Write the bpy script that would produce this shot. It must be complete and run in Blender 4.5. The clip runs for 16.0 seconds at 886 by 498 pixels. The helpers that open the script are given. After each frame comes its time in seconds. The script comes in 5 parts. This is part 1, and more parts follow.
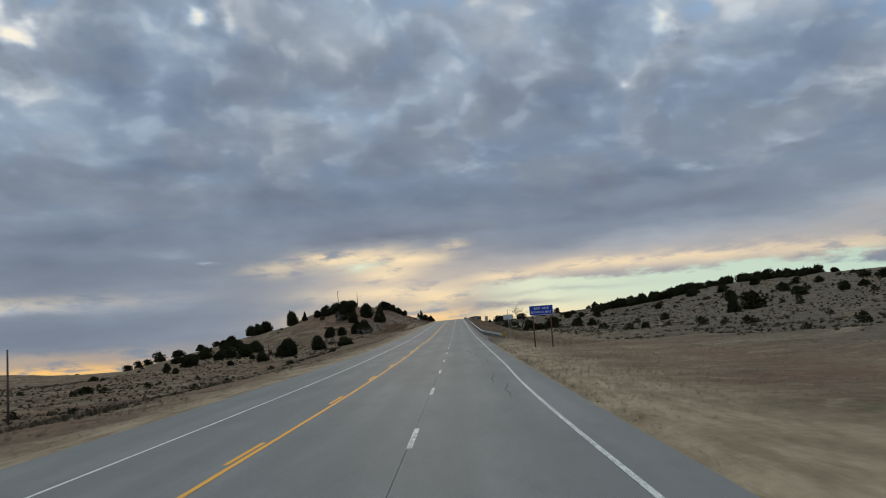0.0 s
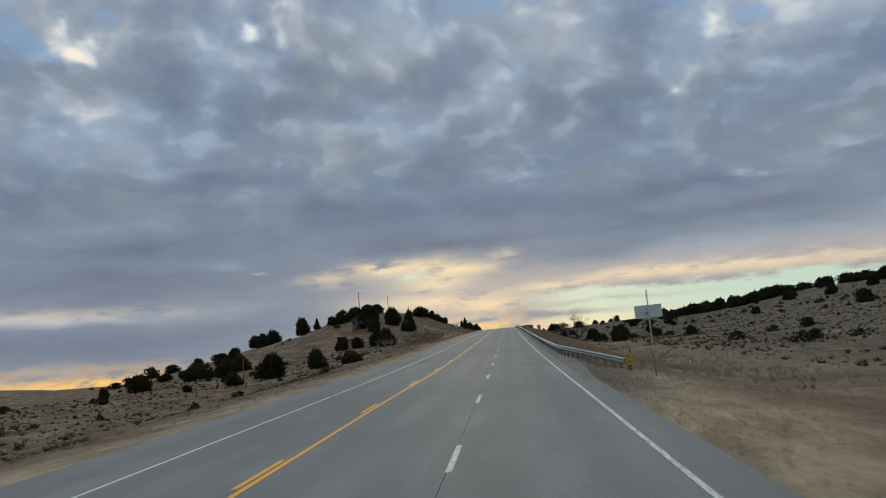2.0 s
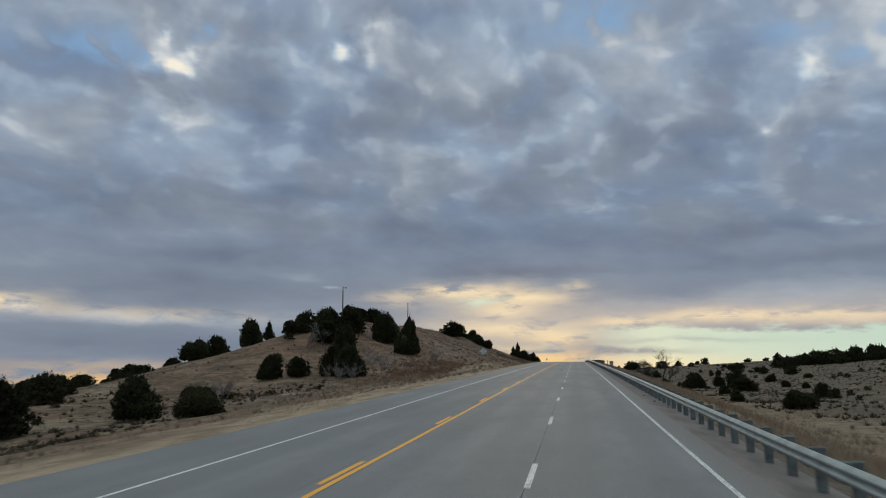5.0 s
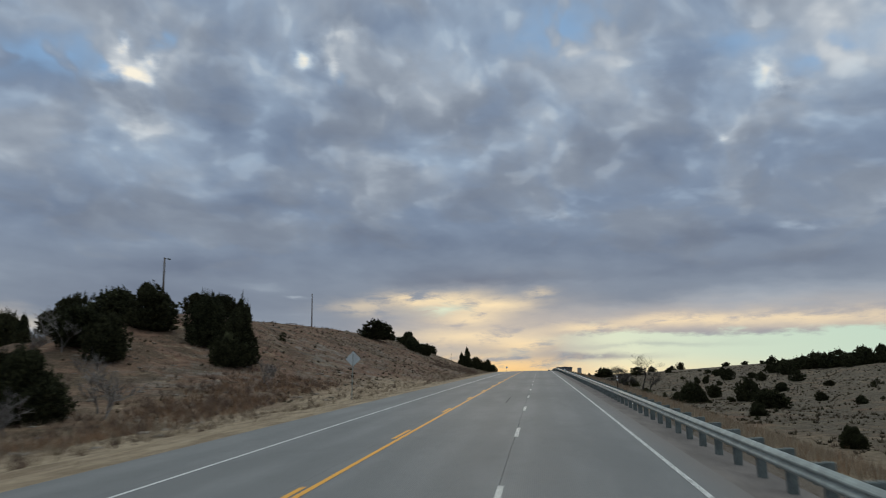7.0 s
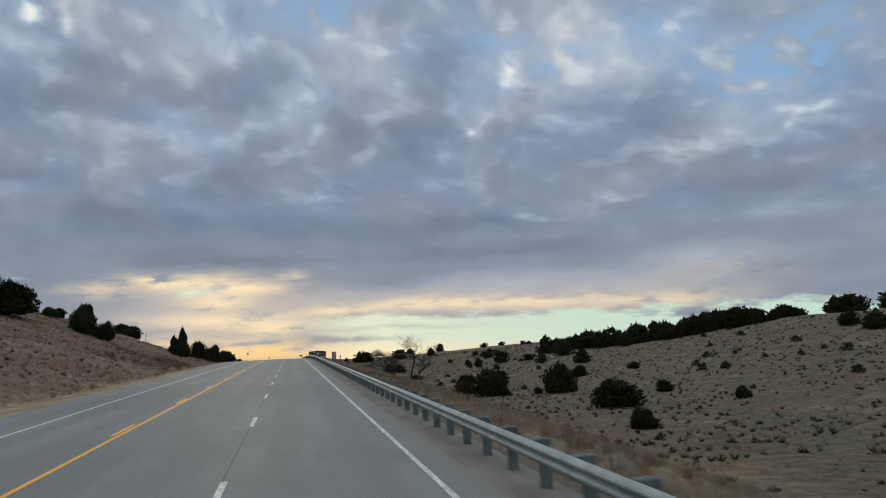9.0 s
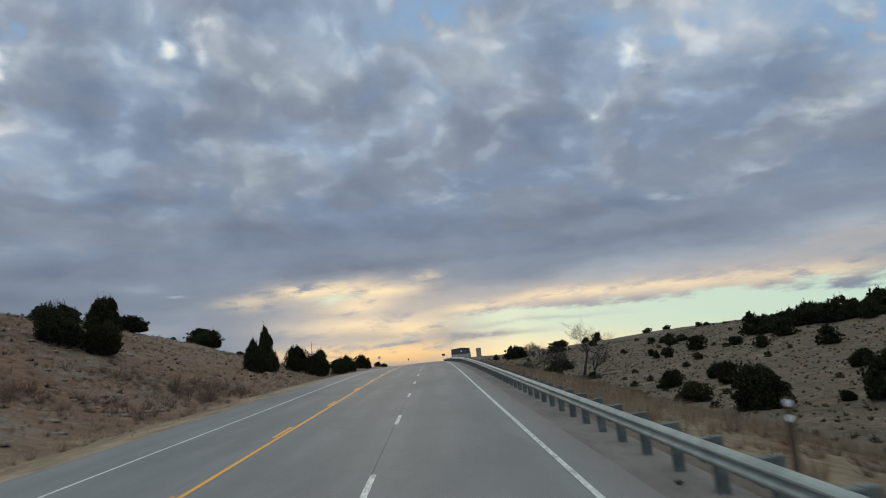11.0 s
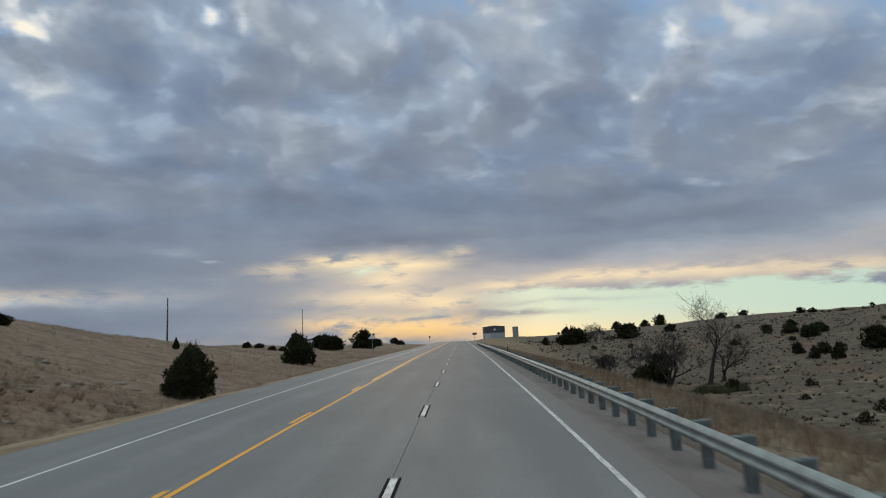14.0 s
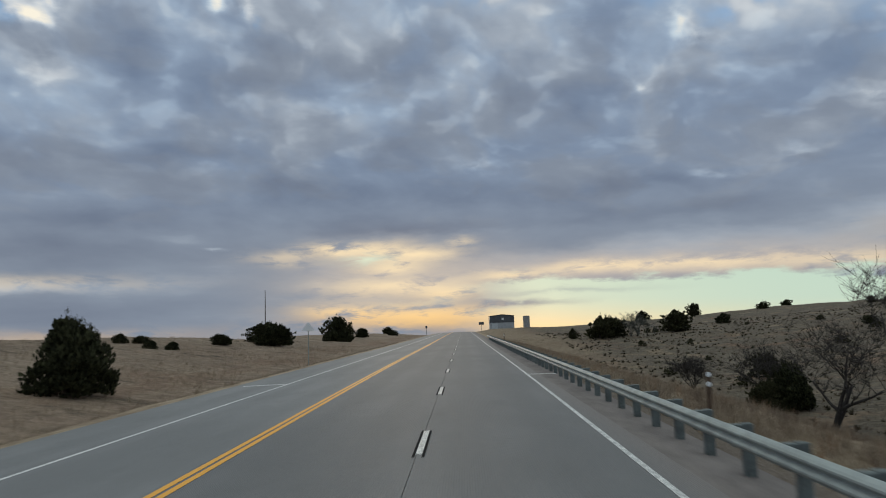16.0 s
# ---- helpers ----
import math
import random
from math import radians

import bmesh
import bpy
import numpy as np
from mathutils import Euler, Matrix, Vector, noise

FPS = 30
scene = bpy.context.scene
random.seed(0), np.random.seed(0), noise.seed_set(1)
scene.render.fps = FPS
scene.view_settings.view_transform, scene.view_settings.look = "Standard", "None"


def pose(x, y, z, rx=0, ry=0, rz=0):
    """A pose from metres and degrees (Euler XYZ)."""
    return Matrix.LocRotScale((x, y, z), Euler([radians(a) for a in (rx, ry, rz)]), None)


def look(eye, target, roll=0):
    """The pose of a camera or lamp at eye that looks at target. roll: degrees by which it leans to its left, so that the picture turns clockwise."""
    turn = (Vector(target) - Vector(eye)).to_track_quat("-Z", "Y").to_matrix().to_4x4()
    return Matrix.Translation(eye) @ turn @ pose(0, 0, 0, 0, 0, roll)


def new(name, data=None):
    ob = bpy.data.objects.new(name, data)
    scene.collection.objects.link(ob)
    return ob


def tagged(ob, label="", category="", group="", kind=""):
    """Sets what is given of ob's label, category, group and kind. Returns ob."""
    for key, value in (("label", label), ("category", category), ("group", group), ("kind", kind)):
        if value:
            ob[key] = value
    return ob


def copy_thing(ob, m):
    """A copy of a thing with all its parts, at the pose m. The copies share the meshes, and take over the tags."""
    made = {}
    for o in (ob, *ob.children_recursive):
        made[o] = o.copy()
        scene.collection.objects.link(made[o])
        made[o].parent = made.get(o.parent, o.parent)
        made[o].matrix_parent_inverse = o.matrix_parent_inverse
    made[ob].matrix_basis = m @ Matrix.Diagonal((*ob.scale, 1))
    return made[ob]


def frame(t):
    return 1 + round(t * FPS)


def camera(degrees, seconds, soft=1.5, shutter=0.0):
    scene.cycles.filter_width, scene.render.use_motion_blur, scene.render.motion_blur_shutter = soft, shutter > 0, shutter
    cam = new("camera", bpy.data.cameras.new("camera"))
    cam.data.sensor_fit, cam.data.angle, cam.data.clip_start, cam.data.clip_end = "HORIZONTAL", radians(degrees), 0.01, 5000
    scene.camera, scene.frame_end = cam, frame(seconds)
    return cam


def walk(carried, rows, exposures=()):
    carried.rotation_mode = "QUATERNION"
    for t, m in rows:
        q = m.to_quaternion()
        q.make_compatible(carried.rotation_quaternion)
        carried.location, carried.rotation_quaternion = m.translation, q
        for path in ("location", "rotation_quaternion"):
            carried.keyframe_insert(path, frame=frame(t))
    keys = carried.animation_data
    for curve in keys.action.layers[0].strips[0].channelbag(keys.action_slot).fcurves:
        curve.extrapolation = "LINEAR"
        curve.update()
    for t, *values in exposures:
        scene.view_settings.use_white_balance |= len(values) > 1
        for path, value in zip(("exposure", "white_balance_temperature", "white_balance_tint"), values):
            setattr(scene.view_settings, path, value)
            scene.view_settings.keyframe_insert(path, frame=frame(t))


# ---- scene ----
FOV = 60.15
PATH = [
    (0, 0.000, -0.000, -0.000, 7.191, 4.481, 1.268),
    (0.5, 0.005, 15.701, 0.381, 7.480, 4.245, 2.229),
    (1, 0.023, 31.474, 0.758, 8.212, 5.028, 3.806),
    (1.5, 0.072, 47.292, 1.140, 8.314, 5.189, 4.607),
    (2, 0.047, 63.251, 1.548, 8.187, 4.441, 5.013),
    (2.5, -0.000, 79.290, 1.995, 8.358, 2.487, 5.741),
    (3, -0.063, 95.400, 2.505, 8.716, -0.196, 8.779),
    (3.2, -0.087, 101.854, 2.724, 9.016, -0.253, 10.084),
    (5.3, -0.337, 169.835, 5.498, 10.213, -0.495, 9.618),
    (5.5, -0.356, 176.209, 5.772, 10.077, 0.794, 9.847),
    (6, -0.396, 192.058, 6.464, 9.477, 2.001, 9.688),
    (6.5, -0.431, 207.771, 7.158, 10.283, 0.891, 8.813),
    (7, -0.395, 223.387, 7.850, 10.805, 0.485, 7.168),
    (7.5, -0.313, 238.917, 8.531, 10.233, 1.215, 1.017),
    (8, -0.225, 254.362, 9.198, 9.168, 2.172, -7.959),
    (8.2, -0.187, 260.517, 9.461, 9.099, 2.011, -11.397),
    (10.3, 0.103, 324.306, 12.130, 9.202, 5.411, -6.015),
    (10.5, 0.111, 330.308, 12.375, 9.194, 5.412, -3.693),
    (11, 0.119, 345.260, 12.982, 9.365, 5.278, -0.623),
    (11.5, 0.103, 360.132, 13.585, 8.427, 5.185, 0.177),
    (12, 0.089, 374.930, 14.187, 7.321, 5.071, 0.418),
    (12.5, 0.052, 389.586, 14.790, 6.167, 5.385, 0.604),
    (13, 0.040, 404.105, 15.373, 5.483, 3.218, 0.365),
    (13.5, 0.049, 418.493, 15.917, 7.388, 1.679, 0.616),
    (14, -0.009, 432.722, 16.404, 7.692, 2.514, 1.367),
    (14.5, -0.072, 446.849, 16.825, 7.341, 1.890, 1.296),
    (15, -0.136, 460.926, 17.178, 7.430, 0.956, 0.757),
    (15.5, -0.201, 474.978, 17.475, 7.174, 1.479, 0.952),
    (16, -0.281, 489.010, 17.741, 6.903, 1.955, 1.570),
]
cam = camera(FOV, 16.0, soft=1.0, shutter=0.22)
walk(cam, [(t, pose(x, y, z, 90 + p, r, w)) for t, x, y, z, p, r, w in PATH], exposures=[(0.0, -0.03), (2.0, -0.05), (3.0, -0.08), (5.5, -0.07), (7.0, -0.03), (8.0, 0.03), (10.5, 0.06), (11.5, 0.04), (12.5, 0.12), (13.0, 0.19), (13.5, 0.02), (14.2, 0.02), (16.0, -0.02)])

# ---- node helpers ----


class Nodes:
    """Short way to wire shader nodes."""

    def __init__(self, tree):
        self.tree = tree
        tree.nodes.clear()

    def add(self, kind, **settings):
        n = self.tree.nodes.new(kind)
        for key, value in settings.items():
            if key == "operation":
                n.operation = value
            elif key == "blend_type":
                n.blend_type = value
            elif key == "data_type":
                n.data_type = value
            elif key == "attribute_name":
                n.attribute_name = value
        return n

    def put(self, socket, value):
        if hasattr(value, "is_output"):
            self.tree.links.new(value, socket)
        else:
            socket.default_value = value

    def math(self, op, a, b=0.0, c=0.0, clamp=False):
        n = self.add("ShaderNodeMath", operation=op)
        n.use_clamp = clamp
        for i, v in enumerate((a, b, c)):
            self.put(n.inputs[i], v)
        return n.outputs[0]

    def vec(self, op, a, b=(0, 0, 0)):
        n = self.add("ShaderNodeVectorMath", operation=op)
        self.put(n.inputs[0], a)
        if op == "SCALE":
            self.put(n.inputs["Scale"], b)
        else:
            self.put(n.inputs[1], b)
        return n.outputs["Value"] if op in ("DOT_PRODUCT", "LENGTH") else n.outputs[0]

    def xyz(self, x, y, z):
        n = self.add("ShaderNodeCombineXYZ")
        for i, v in enumerate((x, y, z)):
            self.put(n.inputs[i], v)
        return n.outputs[0]

    def split(self, v):
        n = self.add("ShaderNodeSeparateXYZ")
        self.put(n.inputs[0], v)
        return n.outputs

    def noise(self, vector, scale, detail=4.0, rough=0.55, distort=0.0, color=False):
        n = self.add("ShaderNodeTexNoise")
        if vector is not None:
            self.put(n.inputs["Vector"], vector)
        self.put(n.inputs["Scale"], scale)
        self.put(n.inputs["Detail"], detail)
        self.put(n.inputs["Roughness"], rough)
        self.put(n.inputs["Distortion"], distort)
        return n.outputs["Color" if color else "Fac"]

    def mix(self, fac, a, b, kind="MIX"):
        n = self.add("ShaderNodeMix", data_type="RGBA", blend_type=kind)
        self.put(n.inputs[0], fac)
        self.put(n.inputs[6], a if hasattr(a, "is_output") else (*a, 1))
        self.put(n.inputs[7], b if hasattr(b, "is_output") else (*b, 1))
        return n.outputs[2]

    def step(self, v, lo, hi, smooth=True):
        n = self.add("ShaderNodeMapRange")
        n.interpolation_type = "SMOOTHSTEP" if smooth else "LINEAR"
        self.put(n.inputs[0], v)
        self.put(n.inputs[1], lo)
        self.put(n.inputs[2], hi)
        return n.outputs[0]


# ---- world: broken evening cloud deck over a low bright gap ----
world = bpy.data.worlds.new("evening_sky")
scene.world = world
world.use_nodes = True
w = Nodes(world.node_tree)
SUN_AZ, SUN_EL = -4.0, 3.0

coord = w.add("ShaderNodeTexCoord").outputs["Generated"]
dx, dy, dz = w.split(w.vec("NORMALIZE", coord))
az0 = w.math("MULTIPLY", w.math("ARCTAN2", dx, dy), 57.2958)
el0 = w.math("MULTIPLY", w.math("ARCSINE", dz), 57.2958)
# the deck closes up towards the horizon
deep = w.math("LOGARITHM", w.math("ADD", w.math("MAXIMUM", el0, 0.0), 5.0), 2.71828)
deck = w.xyz(w.math("MULTIPLY", az0, 0.092), w.math("MULTIPLY_ADD", deep, 3.3, w.math("MULTIPLY", az0, 0.012)), 0.0)
warp = w.vec("SUBTRACT", w.noise(deck, 1.4, 2.0, 0.5, 0.0, True), (0.5, 0.5, 0.5))
curl = w.vec("SUBTRACT", w.noise(deck, 5.0, 2.0, 0.5, 0.0, True), (0.5, 0.5, 0.5))
streak = w.xyz(w.math("MULTIPLY", az0, 0.17), w.math("MULTIPLY", el0, 0.60), 3.0)
warp2 = w.vec("SUBTRACT", w.noise(streak, 1.0, 6.0, 0.62, 0.0, True), (0.5, 0.5, 0.5))
wx, wy, wz = w.split(warp)
cx, cy, cz = w.split(curl)
vx, vy, vz = w.split(warp2)
# angles frayed by the same noise, for the shapes named below
reach = w.math("MULTIPLY", w.step(el0, 2.0, 16.0), 5.0)
az = w.math("ADD", w.math("ADD", az0, w.math("MULTIPLY", w.math("ADD", wx, w.math("MULTIPLY", cx, 0.35)), reach)), w.math("MULTIPLY", vx, 3.0))
el = w.math("ADD", w.math("ADD", el0, w.math("MULTIPLY", w.math("ADD", wy, w.math("MULTIPLY", cy, 0.35)), w.math("MULTIPLY", reach, 0.75))), w.math("MULTIPLY", vy, 1.2))
place = w.xyz(az, el, 0.0)


def shapes(rows, gain=1.0):
    """Sum of soft lobes (azimuth, elevation, width, height, amount) in degrees."""
    total = None
    for a, e, ra, re, k in rows:
        d = w.vec("MULTIPLY", w.vec("SUBTRACT", place, (a, e, 0)), (1 / ra, 1 / re, 0))
        lobe = w.math("POWER", 0.3679, w.vec("DOT_PRODUCT", d, d))
        total = w.math("MULTIPLY_ADD", lobe, k * gain, 0.0 if total is None else total)
    return total


# small holes through which the lit upper cloud shows
HOLES = [
    (-30.4, 22.0, 1.5, 0.7, 0.46), (-28.9, 23.3, 0.8, 0.6, 0.40), (-30.9, 23.6, 0.6, 0.5, 0.32), (-29.9, 18.7, 1.4, 2.0, 0.14), (-17.1, 24.8, 1.0, 0.5, 0.40), (-15.2, 24.3, 0.9, 0.6, 0.28), (-14.9, 26.0, 2.2, 0.9, 0.20), (-38.5, 5.3, 1.4, 0.7, 0.35),
    (18.3, 20.9, 2.0, 1.0, 0.22), (17.0, 22.4, 0.8, 0.9, 0.18), (14.0, 17.7, 0.6, 0.5, 0.22), (29.0, 15.4, 1.9, 0.8, 0.22), (24.0, 12.1, 1.3, 0.45, 0.22), (18.6, 11.3, 1.5, 0.5, 0.20), (1.6, 13.1, 1.0, 0.6, 0.24), (38.8, 16.6, 2.5, 1.1, 0.20), (-18.0, 7.4, 0.6, 0.15, 0.30),
]
BRIGHT = [
    (-28.9, 17.3, 5.1, 1.6, 0.12), (-38.0, 17.4, 3.8, 1.9, 0.10), (-19.0, 22.5, 1.8, 0.6, 0.14), (-5.3, 24.3, 3.4, 1.5, 0.17), (-8.1, 22.0, 2.3, 1.4, 0.08), (6.8, 23.2, 2.6, 1.9, 0.17), (2.9, 21.0, 1.1, 0.8, 0.12), (0.0, 19.4, 2.5, 2.0, 0.10), (22.0, 23.0, 5.0, 2.6, 0.14), (27.0, 20.5, 7.0, 4.0, 0.10), (13.4, 18.4, 1.7, 2.0, 0.08),
]
BRIGHT_LOW = [
    (20.6, 17.8, 1.7, 1.1, 0.06), (-6.8, 15.7, 2.8, 1.2, 0.11), (-10.7, 16.9, 3.8, 0.9, 0.06), (-26.1, 14.6, 5.5, 0.8, 0.07), (35.5, 18.2, 3.5, 2.2, 0.16), (30.5, 7.6, 4.5, 1.3, 0.12), (36.7, 10.1, 3.8, 0.8, 0.09), (13.0, 6.2, 10.0, 1.0, 0.10), (22.0, 6.2, 6.0, 1.1, 0.09), (-32.0, 4.5, 6.5, 0.4, 0.20), (-23.0, 4.6, 8.0, 0.9, 0.04), (-20.5, 8.1, 2.0, 0.4, 0.10), (9.0, 13.4, 5.0, 0.8, 0.05),
]
DARK = [
    (-23.9, 21.6, 1.8, 3.6, -0.16), (-38.3, 21.5, 4.7, 1.2, -0.12), (-13.1, 22.3, 2.4, 2.0, -0.11), (-6.3, 20.1, 3.8, 1.3, -0.11), (-18.5, 18.6, 3.0, 2.2, -0.08), (11.3, 21.4, 1.9, 3.2, -0.13), (7.8, 17.4, 4.2, 1.2, -0.12), (25.0, 18.2, 5.0, 1.2, -0.14), (28.2, 19.6, 2.5, 1.1, -0.08), (34.4, 14.4, 5.0, 1.0, -0.10), (21.0, 15.2, 4.2, 0.8, -0.05), (33.5, 12.1, 5.5, 0.9, -0.08),
]
DARK_LOW = [
    (-20.5, 13.6, 5.5, 0.9, -0.10), (-36.2, 11.9, 7.0, 1.1, -0.10), (-26.7, 9.2, 7.2, 0.9, -0.14), (-28.5, 6.8, 8.0, 1.3, -0.12), (-10.7, 11.1, 7.2, 1.0, -0.12), (-8.2, 9.2, 8.5, 0.6, -0.10), (-3.2, 8.5, 7.0, 0.4, -0.16), (3.8, 10.6, 9.0, 1.0, -0.10), (13.8, 10.9, 4.7, 0.8, -0.10), (12.0, 8.9, 9.0, 0.6, -0.08), (19.6, 9.0, 5.0, 0.9, -0.07), (6.0, 7.0, 5.0, 0.7, -0.05), (-30.0, 2.8, 9.0, 1.0, -0.12), (-4.5, 13.4, 4.5, 0.7, -0.05),
]
billow = w.noise(w.vec("ADD", deck, w.vec("SCALE", warp, 0.45)), 1.8, 3.0, 0.45)
fine = w.noise(w.vec("ADD", deck, w.vec("SCALE", warp, 0.35)), 4.2, 2.5, 0.42)
fray = w.noise(w.vec("ADD", deck, w.vec("SCALE", curl, 0.12)), 12.0, 3.0, 0.5)
cover = w.math("ADD", w.math("MULTIPLY", w.math("SUBTRACT", billow, 0.5), 0.36), w.math("MULTIPLY", w.math("MULTIPLY", w.math("SUBTRACT", fine, 0.5), w.math("MULTIPLY_ADD", w.step(el0, 9.0, 20.0), 0.16, 0.12)), 1.0))
cover = w.math("ADD", cover, w.math("MULTIPLY", w.math("SUBTRACT", fray, 0.5), 0.05))
cover = w.math("MULTIPLY", cover, w.math("MULTIPLY_ADD", w.step(el0, 3.0, 15.0), 0.55, 0.45))
holes = w.math("MULTIPLY", shapes(HOLES, 0.95), w.step(w.math("ADD", w.math("MULTIPLY", fine, 0.7), w.math("MULTIPLY", fray, 0.3)), 0.28, 0.62))
tone = w.math("ADD", w.math("ADD", shapes(BRIGHT, 1.0), shapes(BRIGHT_LOW, 1.0)), w.math("ADD", shapes(DARK, 1.0), shapes(DARK_LOW, 1.0)))
puff = w.math("MULTIPLY", w.step(fine, 0.52, 0.70), w.math("MULTIPLY", w.step(el0, 8.0, 16.0), 0.07))
light = w.math("ADD", w.math("ADD", w.math("ADD", cover, tone), w.math("ADD", holes, puff)), w.math("MULTIPLY_ADD", w.step(el0, 12.0, 24.0), 0.080, 0.452))


def ramp_of(stops):
    ramp = w.add("ShaderNodeValToRGB")
    w.put(ramp.inputs[0], light)
    while len(ramp.color_ramp.elements) < len(stops):
        ramp.color_ramp.elements.new(0.5)
    for e, (p, c) in zip(ramp.color_ramp.elements, stops):
        e.position, e.color = p, (*c, 1)
    return ramp.outputs[0]


slate = ramp_of([(0.06, (0.098, 0.140, 0.222)), (0.26, (0.148, 0.197, 0.290)), (0.46, (0.214, 0.278, 0.384)), (0.64, (0.320, 0.410, 0.530)), (0.82, (0.540, 0.640, 0.720)), (1.0, (0.96, 0.91, 0.78))])
lilac = ramp_of([(0.06, (0.112, 0.138, 0.190)), (0.26, (0.168, 0.194, 0.248)), (0.46, (0.246, 0.281, 0.335)), (0.64, (0.388, 0.427, 0.475)), (0.82, (0.64, 0.655, 0.670)), (1.0, (0.98, 0.90, 0.74))])
hue = w.noise(w.vec("ADD", deck, w.vec("SCALE", warp, 0.6)), 1.25, 4.0, 0.55)
cloud = w.mix(w.math("MAXIMUM", w.math("MULTIPLY", w.step(hue, 0.36, 0.64), 0.7), w.math("MULTIPLY", w.step(el0, 15.0, 6.0), 0.72)), slate, lilac)
# blue shows faintly where the deck is thin, high up
blue = shapes([(2.6, 26.3, 3.8, 2.0, 0.8), (21.0, 22.5, 2.5, 0.7, 0.7), (34.4, 20.6, 5.5, 2.4, 0.8), (15.5, 24.6, 3.0, 1.2, 0.6), (39.4, 21.3, 2.5, 2.5, 0.7), (-36.3, 22.4, 5.0, 1.1, 0.8), (-28.3, 24.9, 0.9, 0.8, 0.7), (-31.2, 22.6, 0.8, 0.9, 0.7), (-14.7, 23.5, 0.9, 0.6, 0.8), (28.0, 23.5, 3.0, 1.4, 0.5)])
cloud = w.mix(w.math("MULTIPLY", blue, w.step(fine, 0.62, 0.42), clamp=True), cloud, (0.235, 0.405, 0.64))
# low clouds catch the hidden sun
warm = shapes([
    (-9.5, 7.2, 2.6, 0.5, 0.75), (-5.5, 6.9, 3.4, 0.7, 0.75), (-5.2, 5.7, 2.8, 0.6, 0.8), (-2.6, 6.6, 2.2, 0.4, 0.6), (0.2, 7.4, 0.9, 0.4, 0.5), (-5.5, 4.2, 4.5, 0.55, 0.85), (-1, 3.6, 2.6, 0.5, 0.8), (-3, 1.9, 7.0, 0.9, 1.0), (-13, 6.5, 2.4, 0.5, 0.45), (-9, 2.6, 3.0, 0.6, 0.6),
    (-29, 0.1, 10, 0.6, 1.0), (-40.5, 5.4, 3.0, 0.6, 0.95), (-32, 4.8, 9, 0.45, 0.35), (3.5, 4.6, 3.0, 0.35, 0.8), (10, 5.1, 4.5, 0.40, 0.8), (18, 4.9, 5, 0.45, 0.7), (27, 4.5, 5, 0.6, 0.6), (31, 6.5, 5, 1.0, 0.15), (-31, 1.2, 12, 0.45, 0.25),
])
lowtone = w.noise(streak, 1.7, 6.0, 0.60, 0.25)
warmth = w.math("MULTIPLY", warm, w.step(lowtone, 0.32, 0.52), clamp=True)
gold = w.mix(w.step(el0, 0.4, 4.5), (1.0, 0.60, 0.20), (0.98, 0.78, 0.50))
halo = shapes([(-5, 4.8, 7.5, 2.4, 0.85), (9, 5.0, 8, 1.2, 0.9), (22, 4.9, 9, 1.1, 0.7)])
cloud = w.mix(w.math("MULTIPLY", halo, 0.85, clamp=True), cloud, w.mix(lowtone, (0.46, 0.42, 0.41), (0.80, 0.66, 0.50)))
cloud = w.mix(warmth, cloud, gold)
# clear air in the gap under the deck
air = w.add("ShaderNodeTexSky")
air.sky_type = "NISHITA"
air.sun_disc = False
air.sun_elevation, air.sun_rotation = radians(SUN_EL), radians(SUN_AZ)
pale = w.mix(w.step(w.math("ADD", el0, w.math("MULTIPLY", az0, 0.05)), 0.2, 3.6), (0.90, 0.76, 0.43), (0.57, 0.76, 0.65))
clear = w.mix(0.12, pale, w.vec("SCALE", air.outputs[0], 0.08))
brim = w.math("ADD", w.math("MULTIPLY_ADD", vy, 3.2, w.math("MULTIPLY_ADD", az0, -0.030, 4.70)), w.math("MULTIPLY", vz, 1.6))
gap = w.math("MULTIPLY", w.step(w.math("SUBTRACT", brim, el0), -0.30, 0.35), w.step(az, -1.5, 6.5))
wisp = shapes([(2.0, 2.65, 5.0, 0.24, 1.0), (8, 3.4, 5, 0.2, 0.4), (-0.5, 3.2, 1.6, 0.25, 0.6)])
gap = w.math("SUBTRACT", gap, w.math("MULTIPLY", wisp, w.step(lowtone, 0.3, 0.5)), clamp=True)
gap = w.math("MAXIMUM", gap, w.math("MULTIPLY", shapes([(-7.4, 6.4, 1.7, 0.42, 0.95), (-3.5, 3.0, 3.0, 0.4, 0.3)]), w.step(lowtone, 0.62, 0.40)))
sky = w.mix(gap, cloud, clear)
# overhead and behind, the thinner deck is brighter
high = w.math("MULTIPLY_ADD", w.step(el0, 27.0, 62.0), 2.3, 1.0)
sky = w.vec("MULTIPLY", sky, w.xyz(w.math("MULTIPLY_ADD", w.step(el0, 27.0, 62.0), 2.6, 1.0), high, w.math("MULTIPLY_ADD", w.step(el0, 27.0, 62.0), 1.55, 1.0)))
below = w.step(el0, -2.5, -0.5)
sky = w.mix(below, (0.10, 0.085, 0.065), sky)
glow = w.add("ShaderNodeBackground")
w.put(glow.inputs[0], sky)
glow.inputs[1].default_value = 1.0
w.tree.links.new(glow.outputs[0], w.add("ShaderNodeOutputWorld").inputs[0])

lamp = bpy.data.lights.new("sun", "SUN")
lamp.energy, lamp.angle, lamp.color = 0.5, radians(12), (1.0, 0.80, 0.58)
sun = new("sun", lamp)
sun.matrix_world = look((0, 0, 60), (-math.sin(radians(SUN_AZ)) * 100, -math.cos(radians(SUN_AZ)) * 100, 60 - math.tan(radians(SUN_EL)) * 100))

# ---- materials ----


